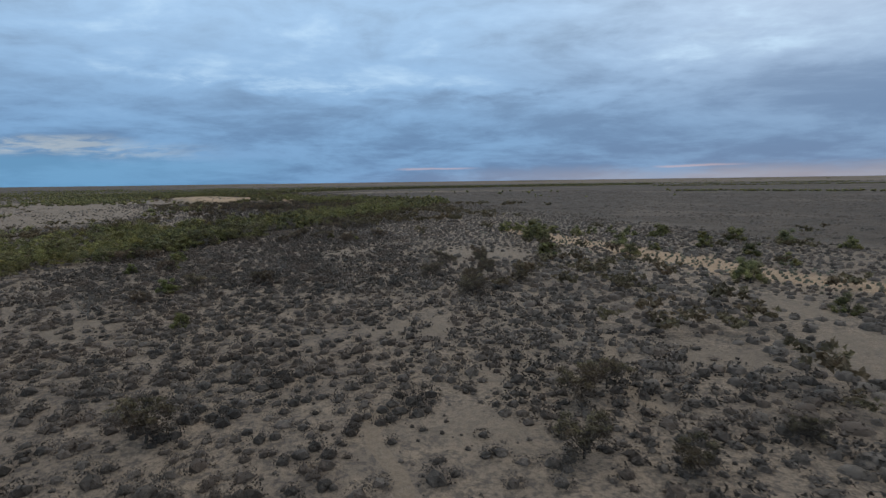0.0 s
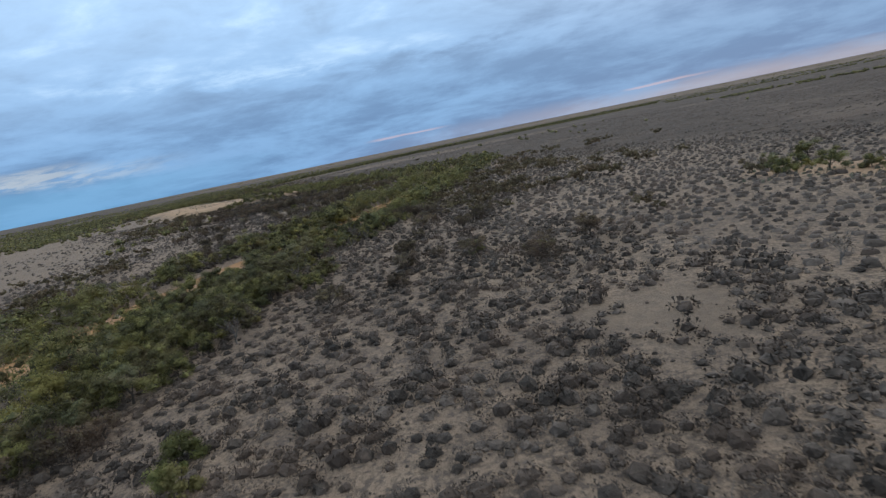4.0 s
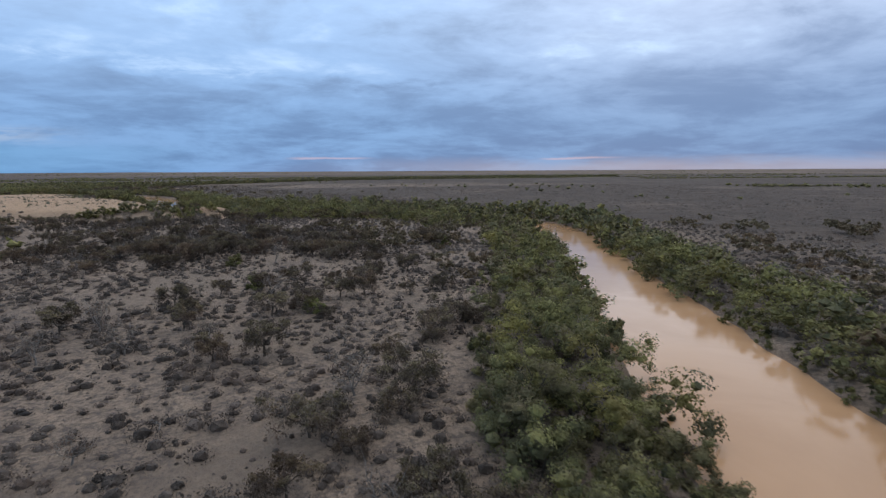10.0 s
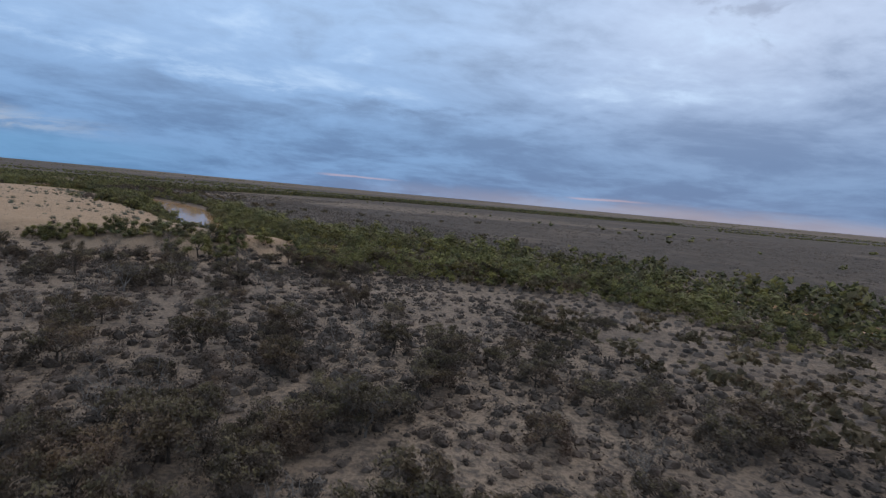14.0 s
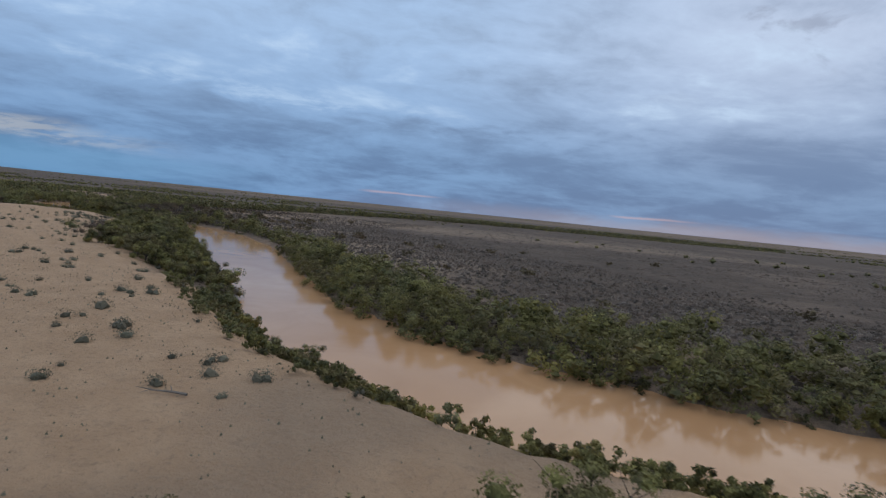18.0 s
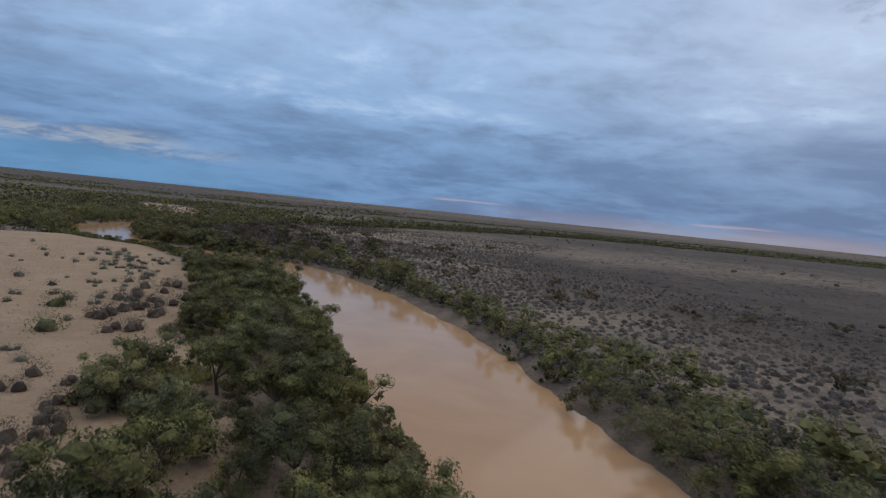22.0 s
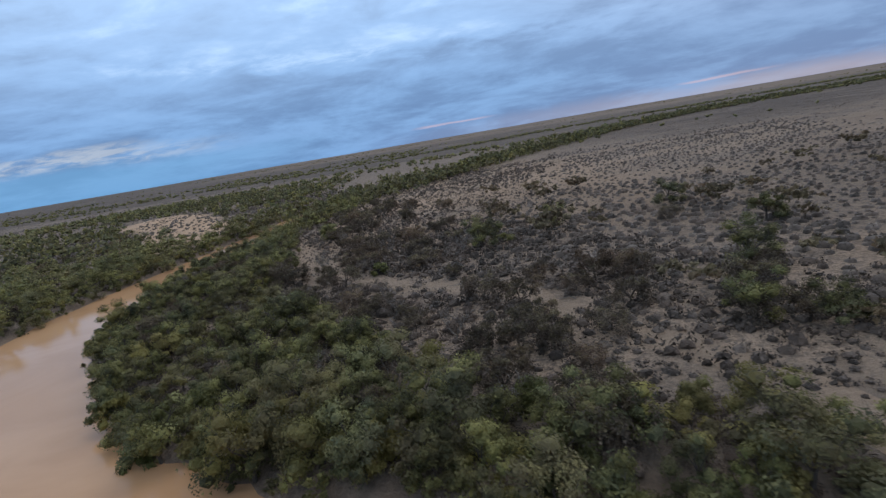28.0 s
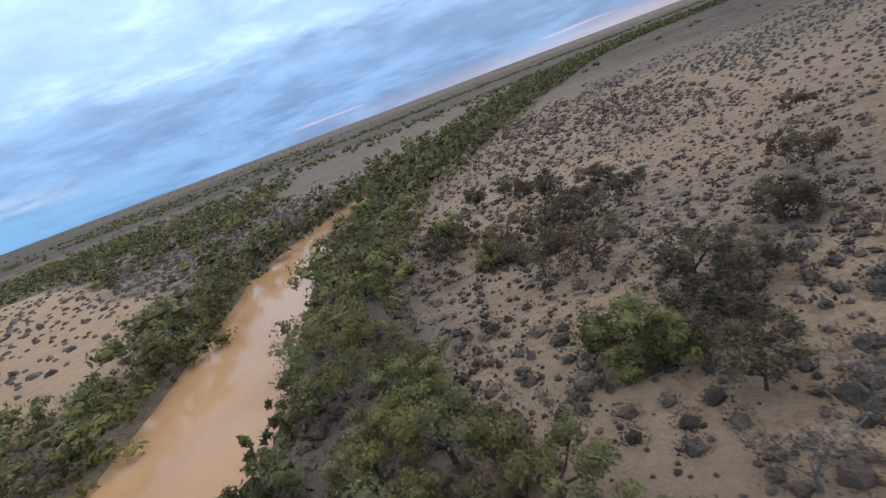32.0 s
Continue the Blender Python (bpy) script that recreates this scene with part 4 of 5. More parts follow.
# low thicket along the water under the dune
k = np.nonzero((CREEK[:, 1] > 476) & (CREEK[:, 1] < 522) & (CREEK[:, 0] < -104))[0]
k = np.concatenate([k, np.nonzero((CREEK[:, 0] < -246) & (CREEK[:, 0] > -312) & (CREEK[:, 1] > 660) & (CREEK[:, 1] < 700))[0]])
k = rng.choice(k, 1500)
off = CREEK[k, 2] / 2 - 0.3 + 7.5 * rng.uniform(0, 1, len(k)) ** 1.6
p = CREEK[k, :2] + LEFT[k] * off[:, None] + rng.normal(0, 0.9, (len(k), 2))
far, near, side = from_creek(p[:, 0], p[:, 1])
p = p[(far > -0.3) & (side > 0) & (clouded(p[:, 0], p[:, 1], 8, 97) > 0.34)]
p = p[thinned(p[:, 0], p[:, 1], 1.0)]
shapes = [bush_shape(150 + s, 1.35, 1.1, each=34, leaf=0.17, material=GREEN, extra=5).leaves for s in range(4)]
spread_stuff("bank_thicket", shapes, np.column_stack([p, rng.uniform(0.55, 1.15, len(p))]), GREEN, rng, "low dark green thicket lining the bank under the dune", "bushes")

# bushes at the water's edge
n = 9000
k = rng.integers(8, len(CREEK) - 60, n)
side = rng.choice([-1, 1], n)
off = CREEK[k, 2] / 2 - 1.0 + 3.2 * rng.uniform(0, 1, n)
p = CREEK[k, :2] + LEFT[k] * (off * side)[:, None]
far, near, own = from_creek(p[:, 0], p[:, 1])
sandy = (own > 0) & (((p[:, 1] > 462) & (p[:, 1] < 514) & (p[:, 0] < -118)) | ((p[:, 1] > 193) & (p[:, 1] < 224)))
keep = (far > np.where((own < 0) & (p[:, 1] > 702) & (p[:, 0] < -290), 0.5, -0.4)) & ~sandy & (clouded(p[:, 0], p[:, 1], 9, 99) > np.where((own < 0) & (p[:, 1] > 570) & (p[:, 1] < 672) & (p[:, 0] > -240), 0.66, 0.2))
p = p[keep]
p = p[thinned(p[:, 0], p[:, 1], 1.6)]
shapes = [bush_shape(160 + s, 1.5, 1.3, each=30, leaf=0.24, material=GREEN, extra=4, core=0).leaves for s in range(4)]
spread_stuff("waterside_bushes", shapes, np.column_stack([p, rng.uniform(0.6, 1.35, len(p))]), GREEN, rng, "low green bushes hanging over the muddy water's edge", "bushes")

# fresh yellow-green bushes
lime = spots([(-33, 65), (-44.5, 87), (-46, 86.5), (-60.5, 119.5), (-105, 344.5), (-61, 362.5), (-62, 124), (-57, 111), (-63, 106), (-36, 169), (-27, 164), (-47, 171), (-89, 309), (-88, 308), (-98, 323), (-105, 348), (-264, 688), (-256, 684), (-251, 682), (-281, 736), (-90, 225), (-290, 700), (-292, 695), (-291, 697), (-265, 694), (-260, 690), (-268, 684), (-256, 691), (-254, 687)], 0.7, 1.05)
models = [plant_thing("yellow_green_bush", bush_shape(80 + s, *size, material=LIME), "yellow-green leafy bush standing among grey shrubs", "bush", "yellow-green bushes")
          for s, size in enumerate(((2.0, 1.6), (1.8, 1.5), (2.2, 1.7)))]
set_out(models, lime, rng)

# scattered scrub trees and bare trees
n = 5200
t = rng.uniform(0, len(LINE) - 1.001, n)
i = t.astype(int)
base = LINE[i] + (LINE[i + 1] - LINE[i]) * (t - i)[:, None]
px, py = base[:, 0] + rng.normal(0, 60, n), base[:, 1] + 35 + rng.normal(0, 35, n)
far, near, side = from_creek(px, py)
chance = np.where(side > 0, 1.0, np.where(py > 640, 0.55, np.where(py > 330, 0.04, 0.95))) * (1 - step(30, 110, far) * 0.7)
chance = np.where((side < 0) & (py < 170), 0.22 + 0.4 * (1 - step(18, 40, far)) + 0.12 * step(8, 22, px), chance)
chance = np.where((side > 0) & (py > 330) & (py < 470), 1.5, chance)
chance = np.where((side < 0) & (px < -245) & (py > 685) & (py < 830) & (far < 45), 1.5 - 1.4 * step(752, 775, py), chance)
good = (far > 6) & (dune_share(px, py) < 0.1) & (bareness(px, py) < 0.3) & (rng.uniform(0, 1, n) < chance * step(0.30, 0.62, clouded(px, py, 26, 61)))
bx, by = rng.uniform(-316, -246, 900), rng.uniform(688, 815, 900)
edge = np.interp(by, [p[1] for p in WOODS_EDGE], [p[0] for p in WOODS_EDGE])
inside = (bx > edge - 4) & (bx < edge + 26) & (bareness(bx, by) < 0.4) & (clouded(bx, by, 14, 63) > 0.34 + 0.4 * step(754, 776, by))
for way, half in TRACKS:
    inside &= to_line(bx, by, way) > half + 1.2
ex, ey = rng.uniform(-50, 75, 1500), rng.uniform(195, 390, 1500)
far, near, side = from_creek(ex, ey)
east = (side < 0) & (far > 8) & (far < 75) & (clouded(ex, ey, 22, 65) > 0.50 + 0.002 * far)
px, py = np.concatenate([px[good], bx[inside], ex[east]]), np.concatenate([py[good], by[inside], ey[east]])
take = thinned(px, py, 2.7)
scrub = by_route(np.column_stack([px[take], py[take], rng.uniform(0.6, 1.2, len(take))]))
print("scrub trees", len(scrub))
known = spots([(-127, 368), (-125, 372), (-122, 369), (-130, 371), (-125, 365), (-118, 366), (-47, 179), (-30, 203), (-42, 211), (-93, 293), (-88, 276), (-93, 260), (-80, 282), (-95, 364), (-101, 359), (-104, 358), (-91, 355), (-139, 459), (-48, 158), (-20, 164), (-32, 200),
               (-103, 304), (-94, 308), (-109, 362), (-80, 329), (-75, 297), (-119, 345), (-97, 323), (-1, 117), (8, 119), (-28, 158), (-57, 157), (-56, 154), (-251, 719), (-244, 707), (-257, 704), (-295, 769), (-289, 753), (-281, 782), (-263, 773), (-272, 765), (-289, 801), (-289, 797), (-283, 808), (-289, 808), (-290, 817), (-283, 800), (-294, 772), (-293, 775), (-291, 779), (-289, 777), (-282, 782), (-273, 789), (-298, 796), (-297, 789), (-301, 808), (-295, 818), (-302, 803), (-240, 713), (-252, 718), (-238, 742), (-47, 177), (-37, 167), (-47, 168), (-113, 375), (-116, 371), (-122, 372), (-138, 397), (-99, 372), (-106, 380), (-90, 376), (-118, 384)], 0.85, 1.2)
models = [plant_thing("scrub_tree", scrub_tree_shape(s, *size), "small olive-brown scrub tree with thin foliage on dry soil", "tree", "scattered scrub trees")
          for s, size in ((31, (2.7, 2.2, 46, 0.12, 62, 0.2)), (32, (2.7, 1.9, 80, 0.12, 44, 0.35)), (33, (3.2, 2.2, 90, 0.12, 46, 0.4)), (34, (2.4, 2.1, 36, 0.12, 66, 0.25)), (36, (2.9, 2.0, 70, 0.12, 50, 0.35)))]
west_scrub = spots([(-122.5, 360), (-121, 362.5), (-116, 355.5), (-114, 353.5), (-112, 353.5), (-105, 360), (-101, 359.5), (-111.5, 373), (-136, 385), (-91, 353), (-88, 353.5), (-87.5, 347.5), (-84.5, 348.5), (-80.5, 374), (-115, 344), (-118, 344), (-86.5, 379.5), (-93.5, 387.5),
                    (-63, 367), (-126, 389), (-120, 397.5), (-142, 418), (-122.5, 371), (-129.5, 364.5), (-140, 381.5), (-128.5, 357), (-109.5, 376), (-104.5, 382.5), (-102.5, 389.5), (-89, 407), (-82, 401), (-85.5, 371.5), (-64, 375), (-63.5, 370), (-108.5, 362.5), (-111, 361)], 0.95, 1.35)
south_scrub = spots([(1.5, 114), (8, 113), (-2, 99), (8.5, 104.5), (5, 94), (21.5, 113), (4.5, 85), (4.5, 81.5), (40.5, 126.5), (14.5, 96.5), (13, 91.5), (8.5, 99)], 0.8, 1.1)
set_out(models, np.concatenate([known, west_scrub, south_scrub, scrub[0:540:2]]), rng)
bare = spots([(-3.5, 112.5), (-20.5, 98.5), (-95, 366), (-136, 386), (-101, 358.5), (-302, 752), (-303, 755), (-300, 753), (-306, 753), (-277, 745), (-284, 736), (-269, 740), (-67, 155), (-35, 158), (-7, 134), (-143, 456), (-137, 451), (-172, 522), (-283, 738), (-293, 766), (-281, 748), (-291, 743), (-49, 205), (-56, 198), (-151, 454), (-283, 799), (-289, 796), (-291, 757), (-200, 552)], 0.8, 1.1)
models = [plant_thing("bare_tree", bare_tree_shape(s, *size), "leafless grey tree with crooked bare branches", "tree", "bare trees")
          for s, size in ((41, (2.6, 1.4)), (42, (2.1, 1.5)), (43, (3.0, 1.4)))]
set_out(models, np.concatenate([bare, scrub[1:240:2]]), rng)
rest = [scrub_tree_shape(35 + s, 2.9, 2.3, each=11, leaf=0.4) for s in range(3)]
spread_stuff("scrub_woods", [p.leaves for p in rest], scrub[540:], OLIVE, rng, "thin olive-brown scrub on dry soil", "woods")


# low shrubs
def shrub_places(n, near_edge, wide, ahead, seed, dense, gap, low, high):
    r = np.random.default_rng(seed)
    t = r.uniform(0, len(LONG) - 1.001, n)
    i = t.astype(int)
    base = LONG[i] + (LONG[i + 1] - LONG[i]) * (t - i)[:, None]
    x = base[:, 0] + r.choice([-1, 1], n) * r.uniform(near_edge, wide, n)
    y = base[:, 1] + r.uniform(0, ahead, n)
    far, near, side = from_creek(x, y)
    cover = dense * (0.3 + 0.7 * step(0.33, 0.46, clouded(x, y, 15, 71))) * (1 - dune_share(x, y) * (side > 0))
    cover = np.where((side > 0) & (y > 720) & (dune_share(x, y) > 0.2), 0.13 * dense, cover)
    cover = np.where((side > 0) & (y > 474) & (y < 665) & (x < -120) & (x > -330), 0.0, cover) * (1 - 0.9 * bareness(x, y))
    cover = np.where((side < 0) & (y > 330), np.maximum(cover, 0.95 * dense * (0.3 + 0.7 * step(0.3, 0.5, clouded(x, y, 22, 73)))), cover)
    cover = np.where((side < 0) & (y > 140) & (y <= 330), np.maximum(cover, 0.95 * dense * (0.5 + 0.5 * step(0.3, 0.5, clouded(x, y, 18, 79)))), cover)
    cover = np.where((x < -106) & (y > 436) & (y < 482), cover * 0.3, cover)
    cover = np.where((side > 0) & (y < 430) & (x < -120), cover * 0.55, cover)
    west = (side > 0) & (y > 225) & (y < 350) & (x > -125)
    cover = np.where(west, cover * 0.72, cover)
    for way, half in TRACKS:
        cover = cover * step(half * 0.9, half * 1.5 + 1.0, to_line(x, y, way))
    cover = np.where((side < 0) & (y > 745) & (y <= 785) & (x < -230), cover * 0.72, cover)
    cover = np.where((side < 0) & (y > 785), cover * (0.42 + 0.3 * step(-290, -230, x) * (1 - step(850, 900, y))), cover)
    cover = cover * (1 - 0.75 * pale_band(x, y))
    cover = cover * step(4.5, 7.5, to_line(x, y, WASH) + 3 * (patchy(x, y, 7, 47) - 0.5))
    for tx, ty, tr in THICK:
        cover = np.maximum(cover, np.where(np.hypot(x - tx, y - ty) < tr + 3 * (patchy(x, y, 6, 77) - 0.5), 0.95, 0))
    good = (far > 2.5) & (r.uniform(0, 1, n) < cover)
    x, y = x[good], y[good]
    take = thinned(x, y, gap)
    size = r.uniform(low, high, len(take)) * (0.75 + 0.5 * patchy(x[take], y[take], 30, 75))
    # on the open plain east of the creek and on the sandy west bank the shrubs are small
    far, near, side = from_creek(x[take], y[take])
    size = np.where((side < 0) & (x[take] < -225) & (y[take] > 695) & (y[take] < 762), size * 1.35, size)
    size = np.where((side > 0) & (y[take] > 225) & (y[take] < 350), size * 0.82, size)
    size = np.where((side < 0) & (y[take] > 330) & (far > 12), size * np.where(y[take] > 785, 0.72, 0.85), size)
    return np.column_stack([x[take], y[take], size])


places = by_route(shrub_places(80000, 0, 37, 45, 3, 0.97, 1.2, 0.62, 1.55))
print("shrubs", len(places))
shapes = [mound_shape(s, 1.5, 0.66, 140, 0.085, 1 + (0, 1, 2, 0, 1, 0)[s - 51]) for s in range(51, 57)]
picked = np.zeros(len(places), bool)
picked[np.linspace(0, 5000, 280).astype(int)] = True
models = []
for s in range(6):
    models.append(tagged(new("saltbush", mesh_of("saltbush", *mound_shape(45 + s, 1.5, 0.66, 260, 0.072), GREY)), "low rounded grey saltbush shrub on bare sandy soil", "shrub", "saltbush shrubs"))
big = spots([(-286, 772), (-290, 769), (-293, 767), (-301, 774), (-303, 784), (-300, 779), (-296, 764), (-289, 765), (-284, 769), (-287, 775)], 1.0, 1.4)
set_out(models, np.concatenate([places[picked] * (1, 1, 1.15), big]), rng)
rest = places[~picked]
by_way = to_line(rest[:, 0], rest[:, 1], ROUTE_LINE) < 22
spread_stuff("saltbush_scrub", shapes, rest[by_way], GREY, rng, "low grey saltbush shrubs covering sandy soil", "shrubs", 0.3)
shapes = [mound_shape(s, 1.5, 0.58, 46, 0.15, 1 + (0, 1, 1, 0)[s - 57]) for s in range(57, 61)]
spread_stuff("open_saltbush", shapes, rest[~by_way], GREY, rng, "grey saltbush shrubs standing apart on sandy soil", "shrubs", 0.3)
shapes = [shrub_shape(s, 1.6, 0.56, 9, 0.24, 5, 2) for s in range(61, 66)]
places = shrub_places(150000, 37, 140, 60, 5, 0.97, 1.3, 0.5, 1.3)
places = places[to_line(places[:, 0], places[:, 1], LONG) > 35]
print("middle shrubs", len(places))
spread_stuff("distant_scrub", shapes, places, GREY, rng, "grey scrub spread over the flat land", "shrubs", 0.3, True)
shapes = [clump(s, 1.8, 0.52, 3, 0, 0.5) for s in range(71, 75)]
places = shrub_places(32000, 110, 480, 330, 7, 0.9, 2.2, 0.5, 1.3)
places = places[to_line(places[:, 0], places[:, 1], LONG) > 105]
spread_stuff("plain_scrub", shapes, places, GREY, rng, "dark specks of scrub over the far plain", "shrubs")

# pale shrubs in the wash
n = 900
w = np.array(WASH, float)
t = rng.uniform(0, len(w) - 1.001, n)
i = t.astype(int)
p = w[i] + (w[i + 1] - w[i]) * (t - i)[:, None] + rng.normal(0, 5.0, (n, 2))
take = thinned(p[:, 0], p[:, 1], 1.3)
shapes = [shrub_shape(s, 1.2, 0.6, 24, 0.13) for s in range(71, 74)]
spread_stuff("wash_scrub", shapes, np.column_stack([p[take], rng.uniform(0.5, 1.0, len(take))]), DUNE_LEAF, rng, "pale green shrubs in a sandy dry wash", "shrubs")

# shrubs on the dune
dune_known = [(-177, 507), (-176, 495), (-176, 504), (-171, 490), (-177, 491), (-170, 487), (-172, 485), (-156, 479), (-161, 482), (-262, 627), (-261, 630.5), (-264, 639), (-263, 641), (-252.5, 625), (-250.5, 625.5), (-252.5, 632), (-248, 604.5), (-269, 629), (-246, 596), (-256, 608), (-232, 587), (-244, 621), (-243, 618), (-258.5, 639.5), (-250, 636),
              (-255, 634), (-258, 632), (-252, 642), (-253, 637), (-214, 555), (-266, 646), (-266, 638), (-261, 636), (-269, 644), (-275, 635), (-243, 599)]
n = 2600
q = np.array(DUNE, float)
t = rng.uniform(0, len(q) - 1.001, n)
i = t.astype(int)
p = q[i] + (q[i + 1] - q[i]) * (t - i)[:, None] + rng.normal(0, 17, (n, 2))
far, near, side = from_creek(p[:, 0], p[:, 1])
good = (side > 0) & (far > 3) & (dune_share(p[:, 0], p[:, 1]) > 0.35) & (rng.uniform(0, 1, n) < 0.12 + 0.75 * step(0.48, 0.62, clouded(p[:, 0], p[:, 1], 14, 95)) + 0.3 * (1 - step(4, 10, far)))
p = p[good]
take = thinned(p[:, 0], p[:, 1], 2.4)[:120]
print("dune shrubs", len(take))
models = []
for s in range(5):
    leafy = mound_shape(90 + s, 1.4, 0.74, 220, 0.06, 1 + s % 3)
    models.append(tagged(new("dune_shrub", mesh_of("dune_shrub", *leafy, DUNE_LEAF)), "low olive-grey shrub on pale orange sand", "shrub", "shrubs on the sand dune"))
t = rng.uniform(0, 1, (44, 1))
edge = np.array([(-262.0, 644.0)]) * t + np.array([(-234.0, 598.0)]) * (1 - t) + rng.normal(0, 2.8, (44, 2))
head = np.array([(-178.0, 492.0)]) * t + np.array([(-222.0, 578.0)]) * (1 - t) + rng.normal(0, 6.0, (44, 2))
set_out(models, np.concatenate([spots(head, 0.5, 1.3), spots(dune_known, 1.0, 1.7), spots(edge, 0.8, 1.6), np.column_stack([p[take], rng.uniform(0.5, 1.4, len(take))])]), rng)

models = []
for s in range(3):
    leafy = mound_shape(96 + s, 2.2, 1.4, 620, 0.07, 1 + s)
    models.append(tagged(new("grey_shrub", mesh_of("grey_shrub", *leafy, TWIG)), "large fuzzy grey-brown shrub where sand meets the trees", "shrub", "grey shrubs at the dune's edge"))
set_out(models, np.concatenate([
    spots([(-221, 570), (-220, 567), (-218, 569), (-215.5, 565.5), (-215.5, 564), (-213.5, 562.5), (-214, 560), (-212.5, 561), (-212, 559.5), (-212.5, 558.5), (-211, 558)], 0.65, 0.95),
    spots([(-234.5, 603.5), (-234.5, 609), (-229.5, 598), (-230, 595), (-230.5, 593.5), (-229.5, 601), (-223, 585), (-224, 585.5), (-225.5, 584), (-230.5, 590), (-230, 591), (-226.5, 593), (-237, 615), (-238, 610), (-234.5, 600.5), (-231.5, 602)], 0.95, 1.4)]), rng)
models = []
for s in range(2):
    models.append(tagged(new("round_bush", mesh_of("round_bush", *mound_shape(103 + s, 2.1, 1.1, 700, 0.06), GREEN)), "dense dark green dome-shaped bush alone on the sand", "bush", "round bushes on the dune"))
set_out(models, spots([(-238, 593), (-230.2, 582.1)], 1.6, 1.8), rng)

# far woods in long thin belts
BELTS = [
    ([(-560, 1010), (-420, 1058), (-32, 1205), (200, 1235), (420, 1260), (1020, 1330)], 16, 420), ([(300, 700), (420, 590), (560, 480), (760, 420)], 14, 130),
    ([(430, 1065), (960, 1050), (1600, 1020)], 18, 240), ([(-900, 1260), (-360, 1300), (-120, 1460), (160, 1520), (440, 1590), (1300, 1500)], 22, 460),
    ([(-330, 480), (-420, 640), (-520, 800)], 30, 260), ([(-430, 760), (-420, 690), (-360, 660)], 22, 160), ([(-1200, 700), (-700, 900), (-480, 1000)], 40, 330),
]
px, py = [], []
for line, wide, count in BELTS:
    count = 3 * count
    w = np.array(line, float)
    t = rng.uniform(0, len(w) - 1.001, count)
    i = t.astype(int)
    spot = w[i] + (w[i + 1] - w[i]) * (t - i)[:, None] + rng.normal(0, wide, (count, 2))
    px.append(spot[:, 0])
    py.append(spot[:, 1])
n = 9000
x, y = rng.uniform(-2600, 2200, n), rng.uniform(500, 3600, n)
belt = patchy(x + 0.25 * y, y, 420, 101) * 0.4 + 0.6 * patchy(x * 0.22, y, 130, 103)
away = to_line(x, y, ROUTE_LINE)
good = (away > 260) & (belt > 0.60)
nw_x, nw_y = rng.uniform(-1300, -330, 5200), rng.uniform(560, 1700, 5200)
far, near, side = from_creek(nw_x, nw_y)
woody = (far > 14) & (side > 0) & (dune_share(nw_x, nw_y) < 0.2) & (clouded(nw_x, nw_y, 130, 107) > 0.5)
near_x, near_y = rng.uniform(-420, -150, 1500), rng.uniform(100, 760, 1500)
far, near, side = from_creek(near_x, near_y)
nearby = (far > 45) & (side > 0) & (dune_share(near_x, near_y) < 0.05) & (bareness(near_x, near_y) < 0.2) & (clouded(near_x, near_y, 60, 105) > 0.5)
p = np.column_stack([np.concatenate(px + [x[good], near_x[nearby], nw_x[woody]]), np.concatenate(py + [y[good], near_y[nearby], nw_y[woody]])])
scale = rng.uniform(0.55, 1.15, len(p))
far, near, side = from_creek(p[:, 0], p[:, 1])
p, scale = p[far > 4], scale[far > 4]
print("far woods", len(p))
shapes = [foliage(np.random.default_rng(110 + s), [(0.5, 0, 1.6, 1.9), (-1.2, -0.4, 1.2, 1.6)], 5, 0.9, inside=OCTA) for s in range(3)]
spread_stuff("far_woods", shapes, np.column_stack([p, scale]), GREEN, rng, "dark belts of trees on the far plain", "woods")

# small dry tufts and litter on the open soil
n = 15000
t = rng.uniform(0, len(LONG) - 1.001, n)
i = t.astype(int)
p = LONG[i] + (LONG[i + 1] - LONG[i]) * (t - i)[:, None] + np.column_stack([rng.normal(0, 22, n), rng.uniform(5, 45, n)])
far, near, side = from_creek(p[:, 0], p[:, 1])
p = p[(far > 2) & (dune_share(p[:, 0], p[:, 1]) * (side > 0) < 0.3)]
more = np.column_stack([rng.uniform(-308, -245, 3200), rng.uniform(745, 830, 3200)])
p = np.concatenate([p, more[from_creek(more[:, 0], more[:, 1])[0] > 6]])
shapes = [shrub_shape(s, 0.55, 0.26, 9, 0.08, 6, 2) for s in range(141, 144)]
spread_stuff("dry_tufts", shapes, np.column_stack([p, 0.25 + 0.75 * rng.uniform(0, 1, len(p)) ** 1.6]), GREY, rng, "small dry grey tufts on bare soil", "tufts")

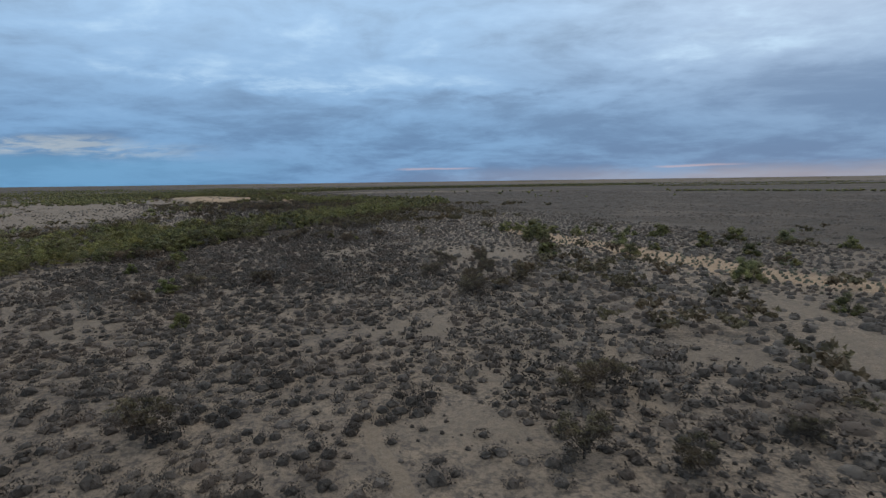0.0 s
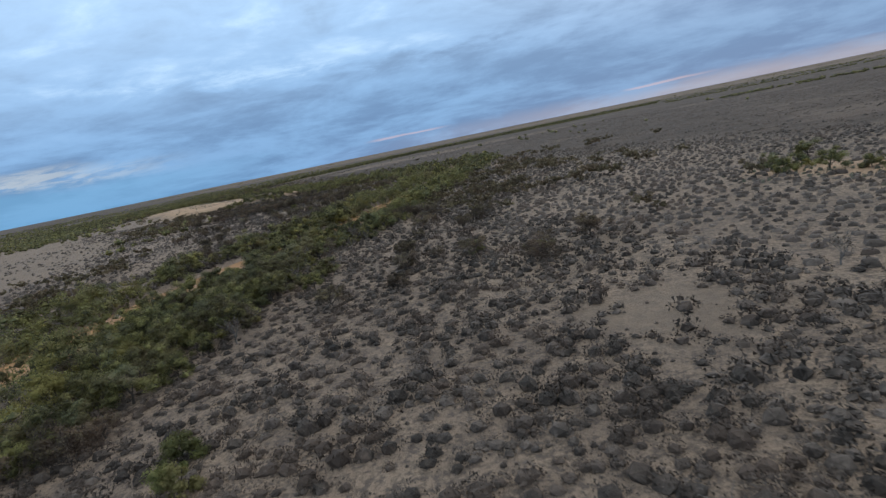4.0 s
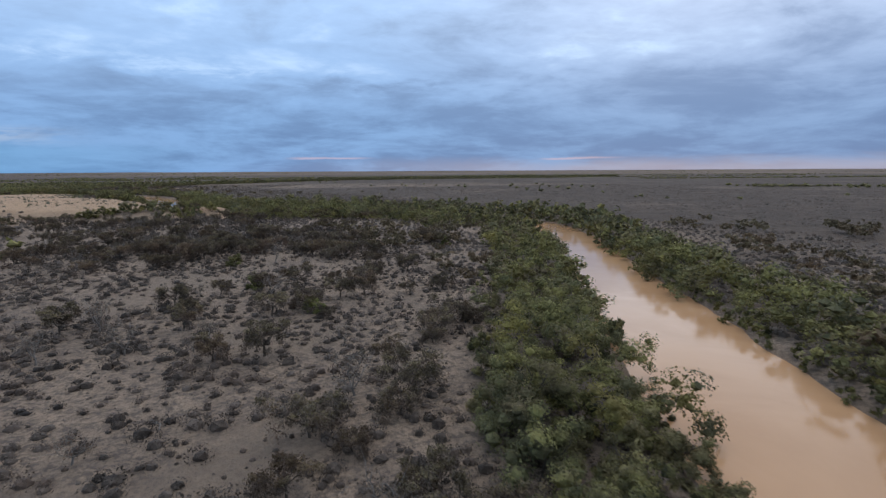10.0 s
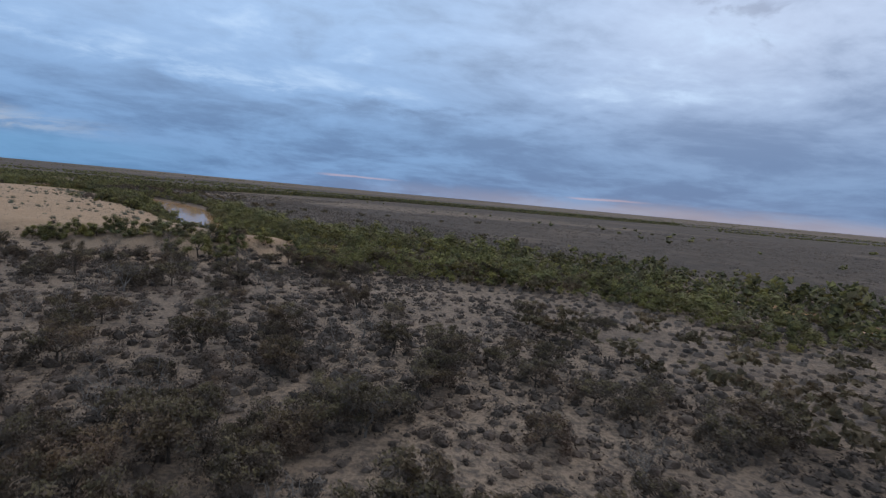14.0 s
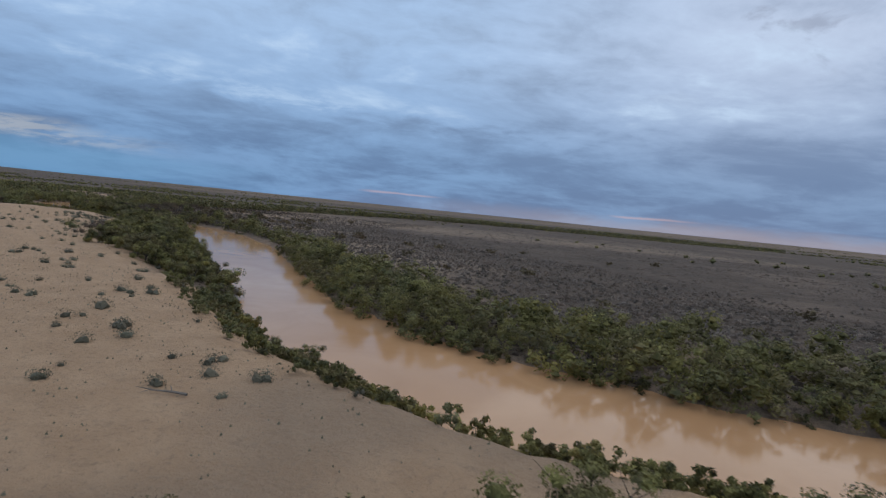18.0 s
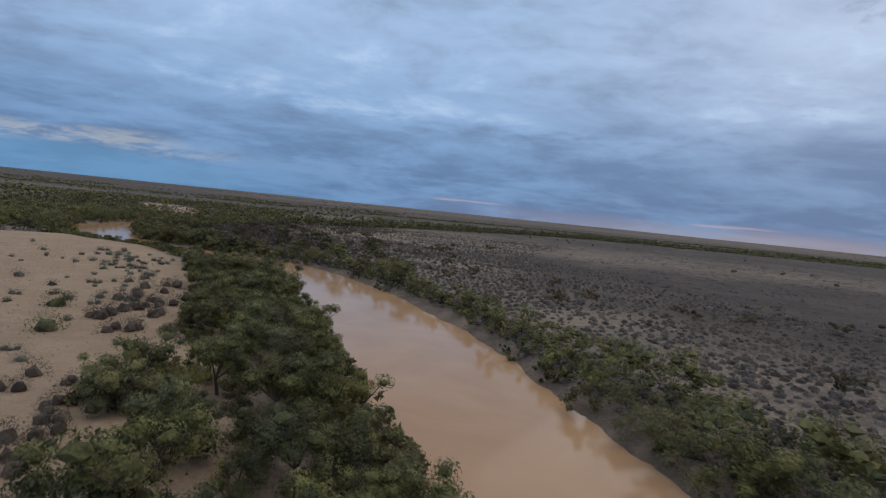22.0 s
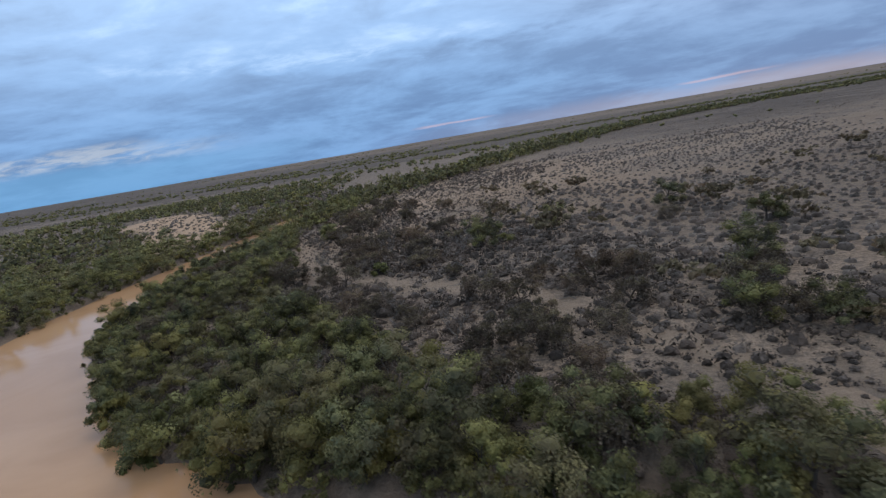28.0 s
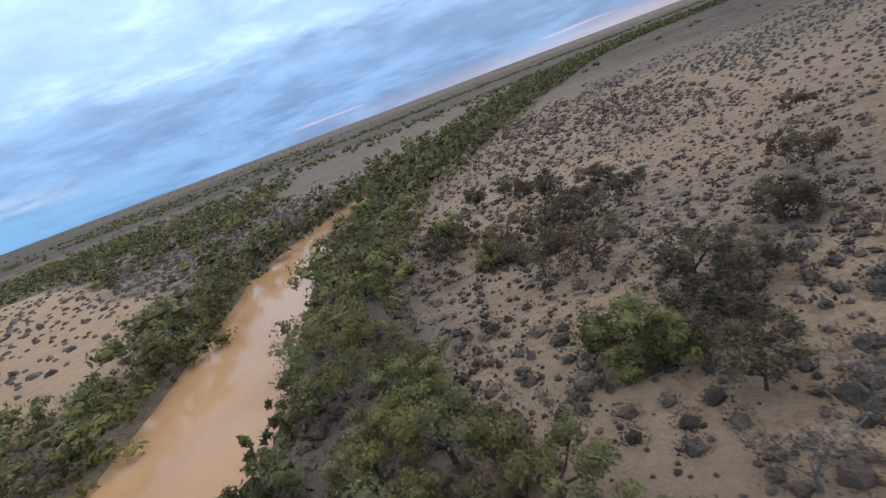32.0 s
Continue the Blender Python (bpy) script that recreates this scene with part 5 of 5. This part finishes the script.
# small tufts and sticks on the sand
n = 9000
t = rng.uniform(0, len(q) - 1.001, n)
i = t.astype(int)
p = q[i] + (q[i + 1] - q[i]) * (t - i)[:, None] + rng.normal(0, 18, (n, 2))
far, near, side = from_creek(p[:, 0], p[:, 1])
p = p[(side > 0) & (far > 2) & (dune_share(p[:, 0], p[:, 1]) > 0.3)]
shapes = [shrub_shape(s, 0.5, 0.28, 9, 0.06, 4, 1) for s in range(121, 124)]
spread_stuff("dune_tufts", shapes, np.column_stack([p, 0.14 + 0.4 * rng.uniform(0, 1, len(p)) ** 2]), DUNE_LEAF, rng, "tiny dry tufts scattered over pale sand", "tufts")


def fallen_branch(seed):
    r = np.random.default_rng(seed)
    length = r.uniform(1.6, 3.2)
    spine = [np.array([length * s, r.normal(0, 0.16), 0.1 + 0.14 * abs(r.normal())]) for s in (0, 0.3, 0.62, 1.0)]
    wood = [tube(spine, [0.085, 0.07, 0.045, 0.015], 5)]
    for k in (1, 2):
        end = spine[k] + (r.uniform(0.3, 0.8), r.choice([-1, 1]) * r.uniform(0.4, 0.9), r.uniform(0.1, 0.5))
        wood.append(tube([spine[k], (spine[k] + end) / 2 + (0, 0, 0.08), end], [0.04, 0.028, 0.01], 4))
    return merged(wood)


models = [tagged(new("fallen_branch", mesh_of("fallen_branch", *fallen_branch(s), PALE_BARK)), "pale weathered fallen branch lying on dry soil", "branch", "fallen branches") for s in range(131, 135)]
logs = spots([(-292, 741), (-289, 738), (-276, 733), (-270, 733), (-264, 736), (-284, 729), (-268, 714), (-272, 718), (-258, 713), (-300, 752), (-296, 762), (-297, 784), (-50, 205), (-55, 203), (-46, 214), (-92, 268),
              (-98, 279), (-84, 290), (-110, 340), (-93, 330), (-137, 455), (-146, 452), (-150, 463), (-160, 475), (-205, 556), (-216, 585), (-286, 745), (-74, 320),
              (-269, 732), (-270, 735), (-272, 733), (-280, 743), (-277, 745), (-272, 745), (-284, 732), (-283, 730), (-280, 749), (-288, 746), (-272, 714), (-271, 714), (-277, 715), (-290, 722), (-284, 731), (-268, 724)], 0.6, 1.1)
set_out(models, logs, rng)
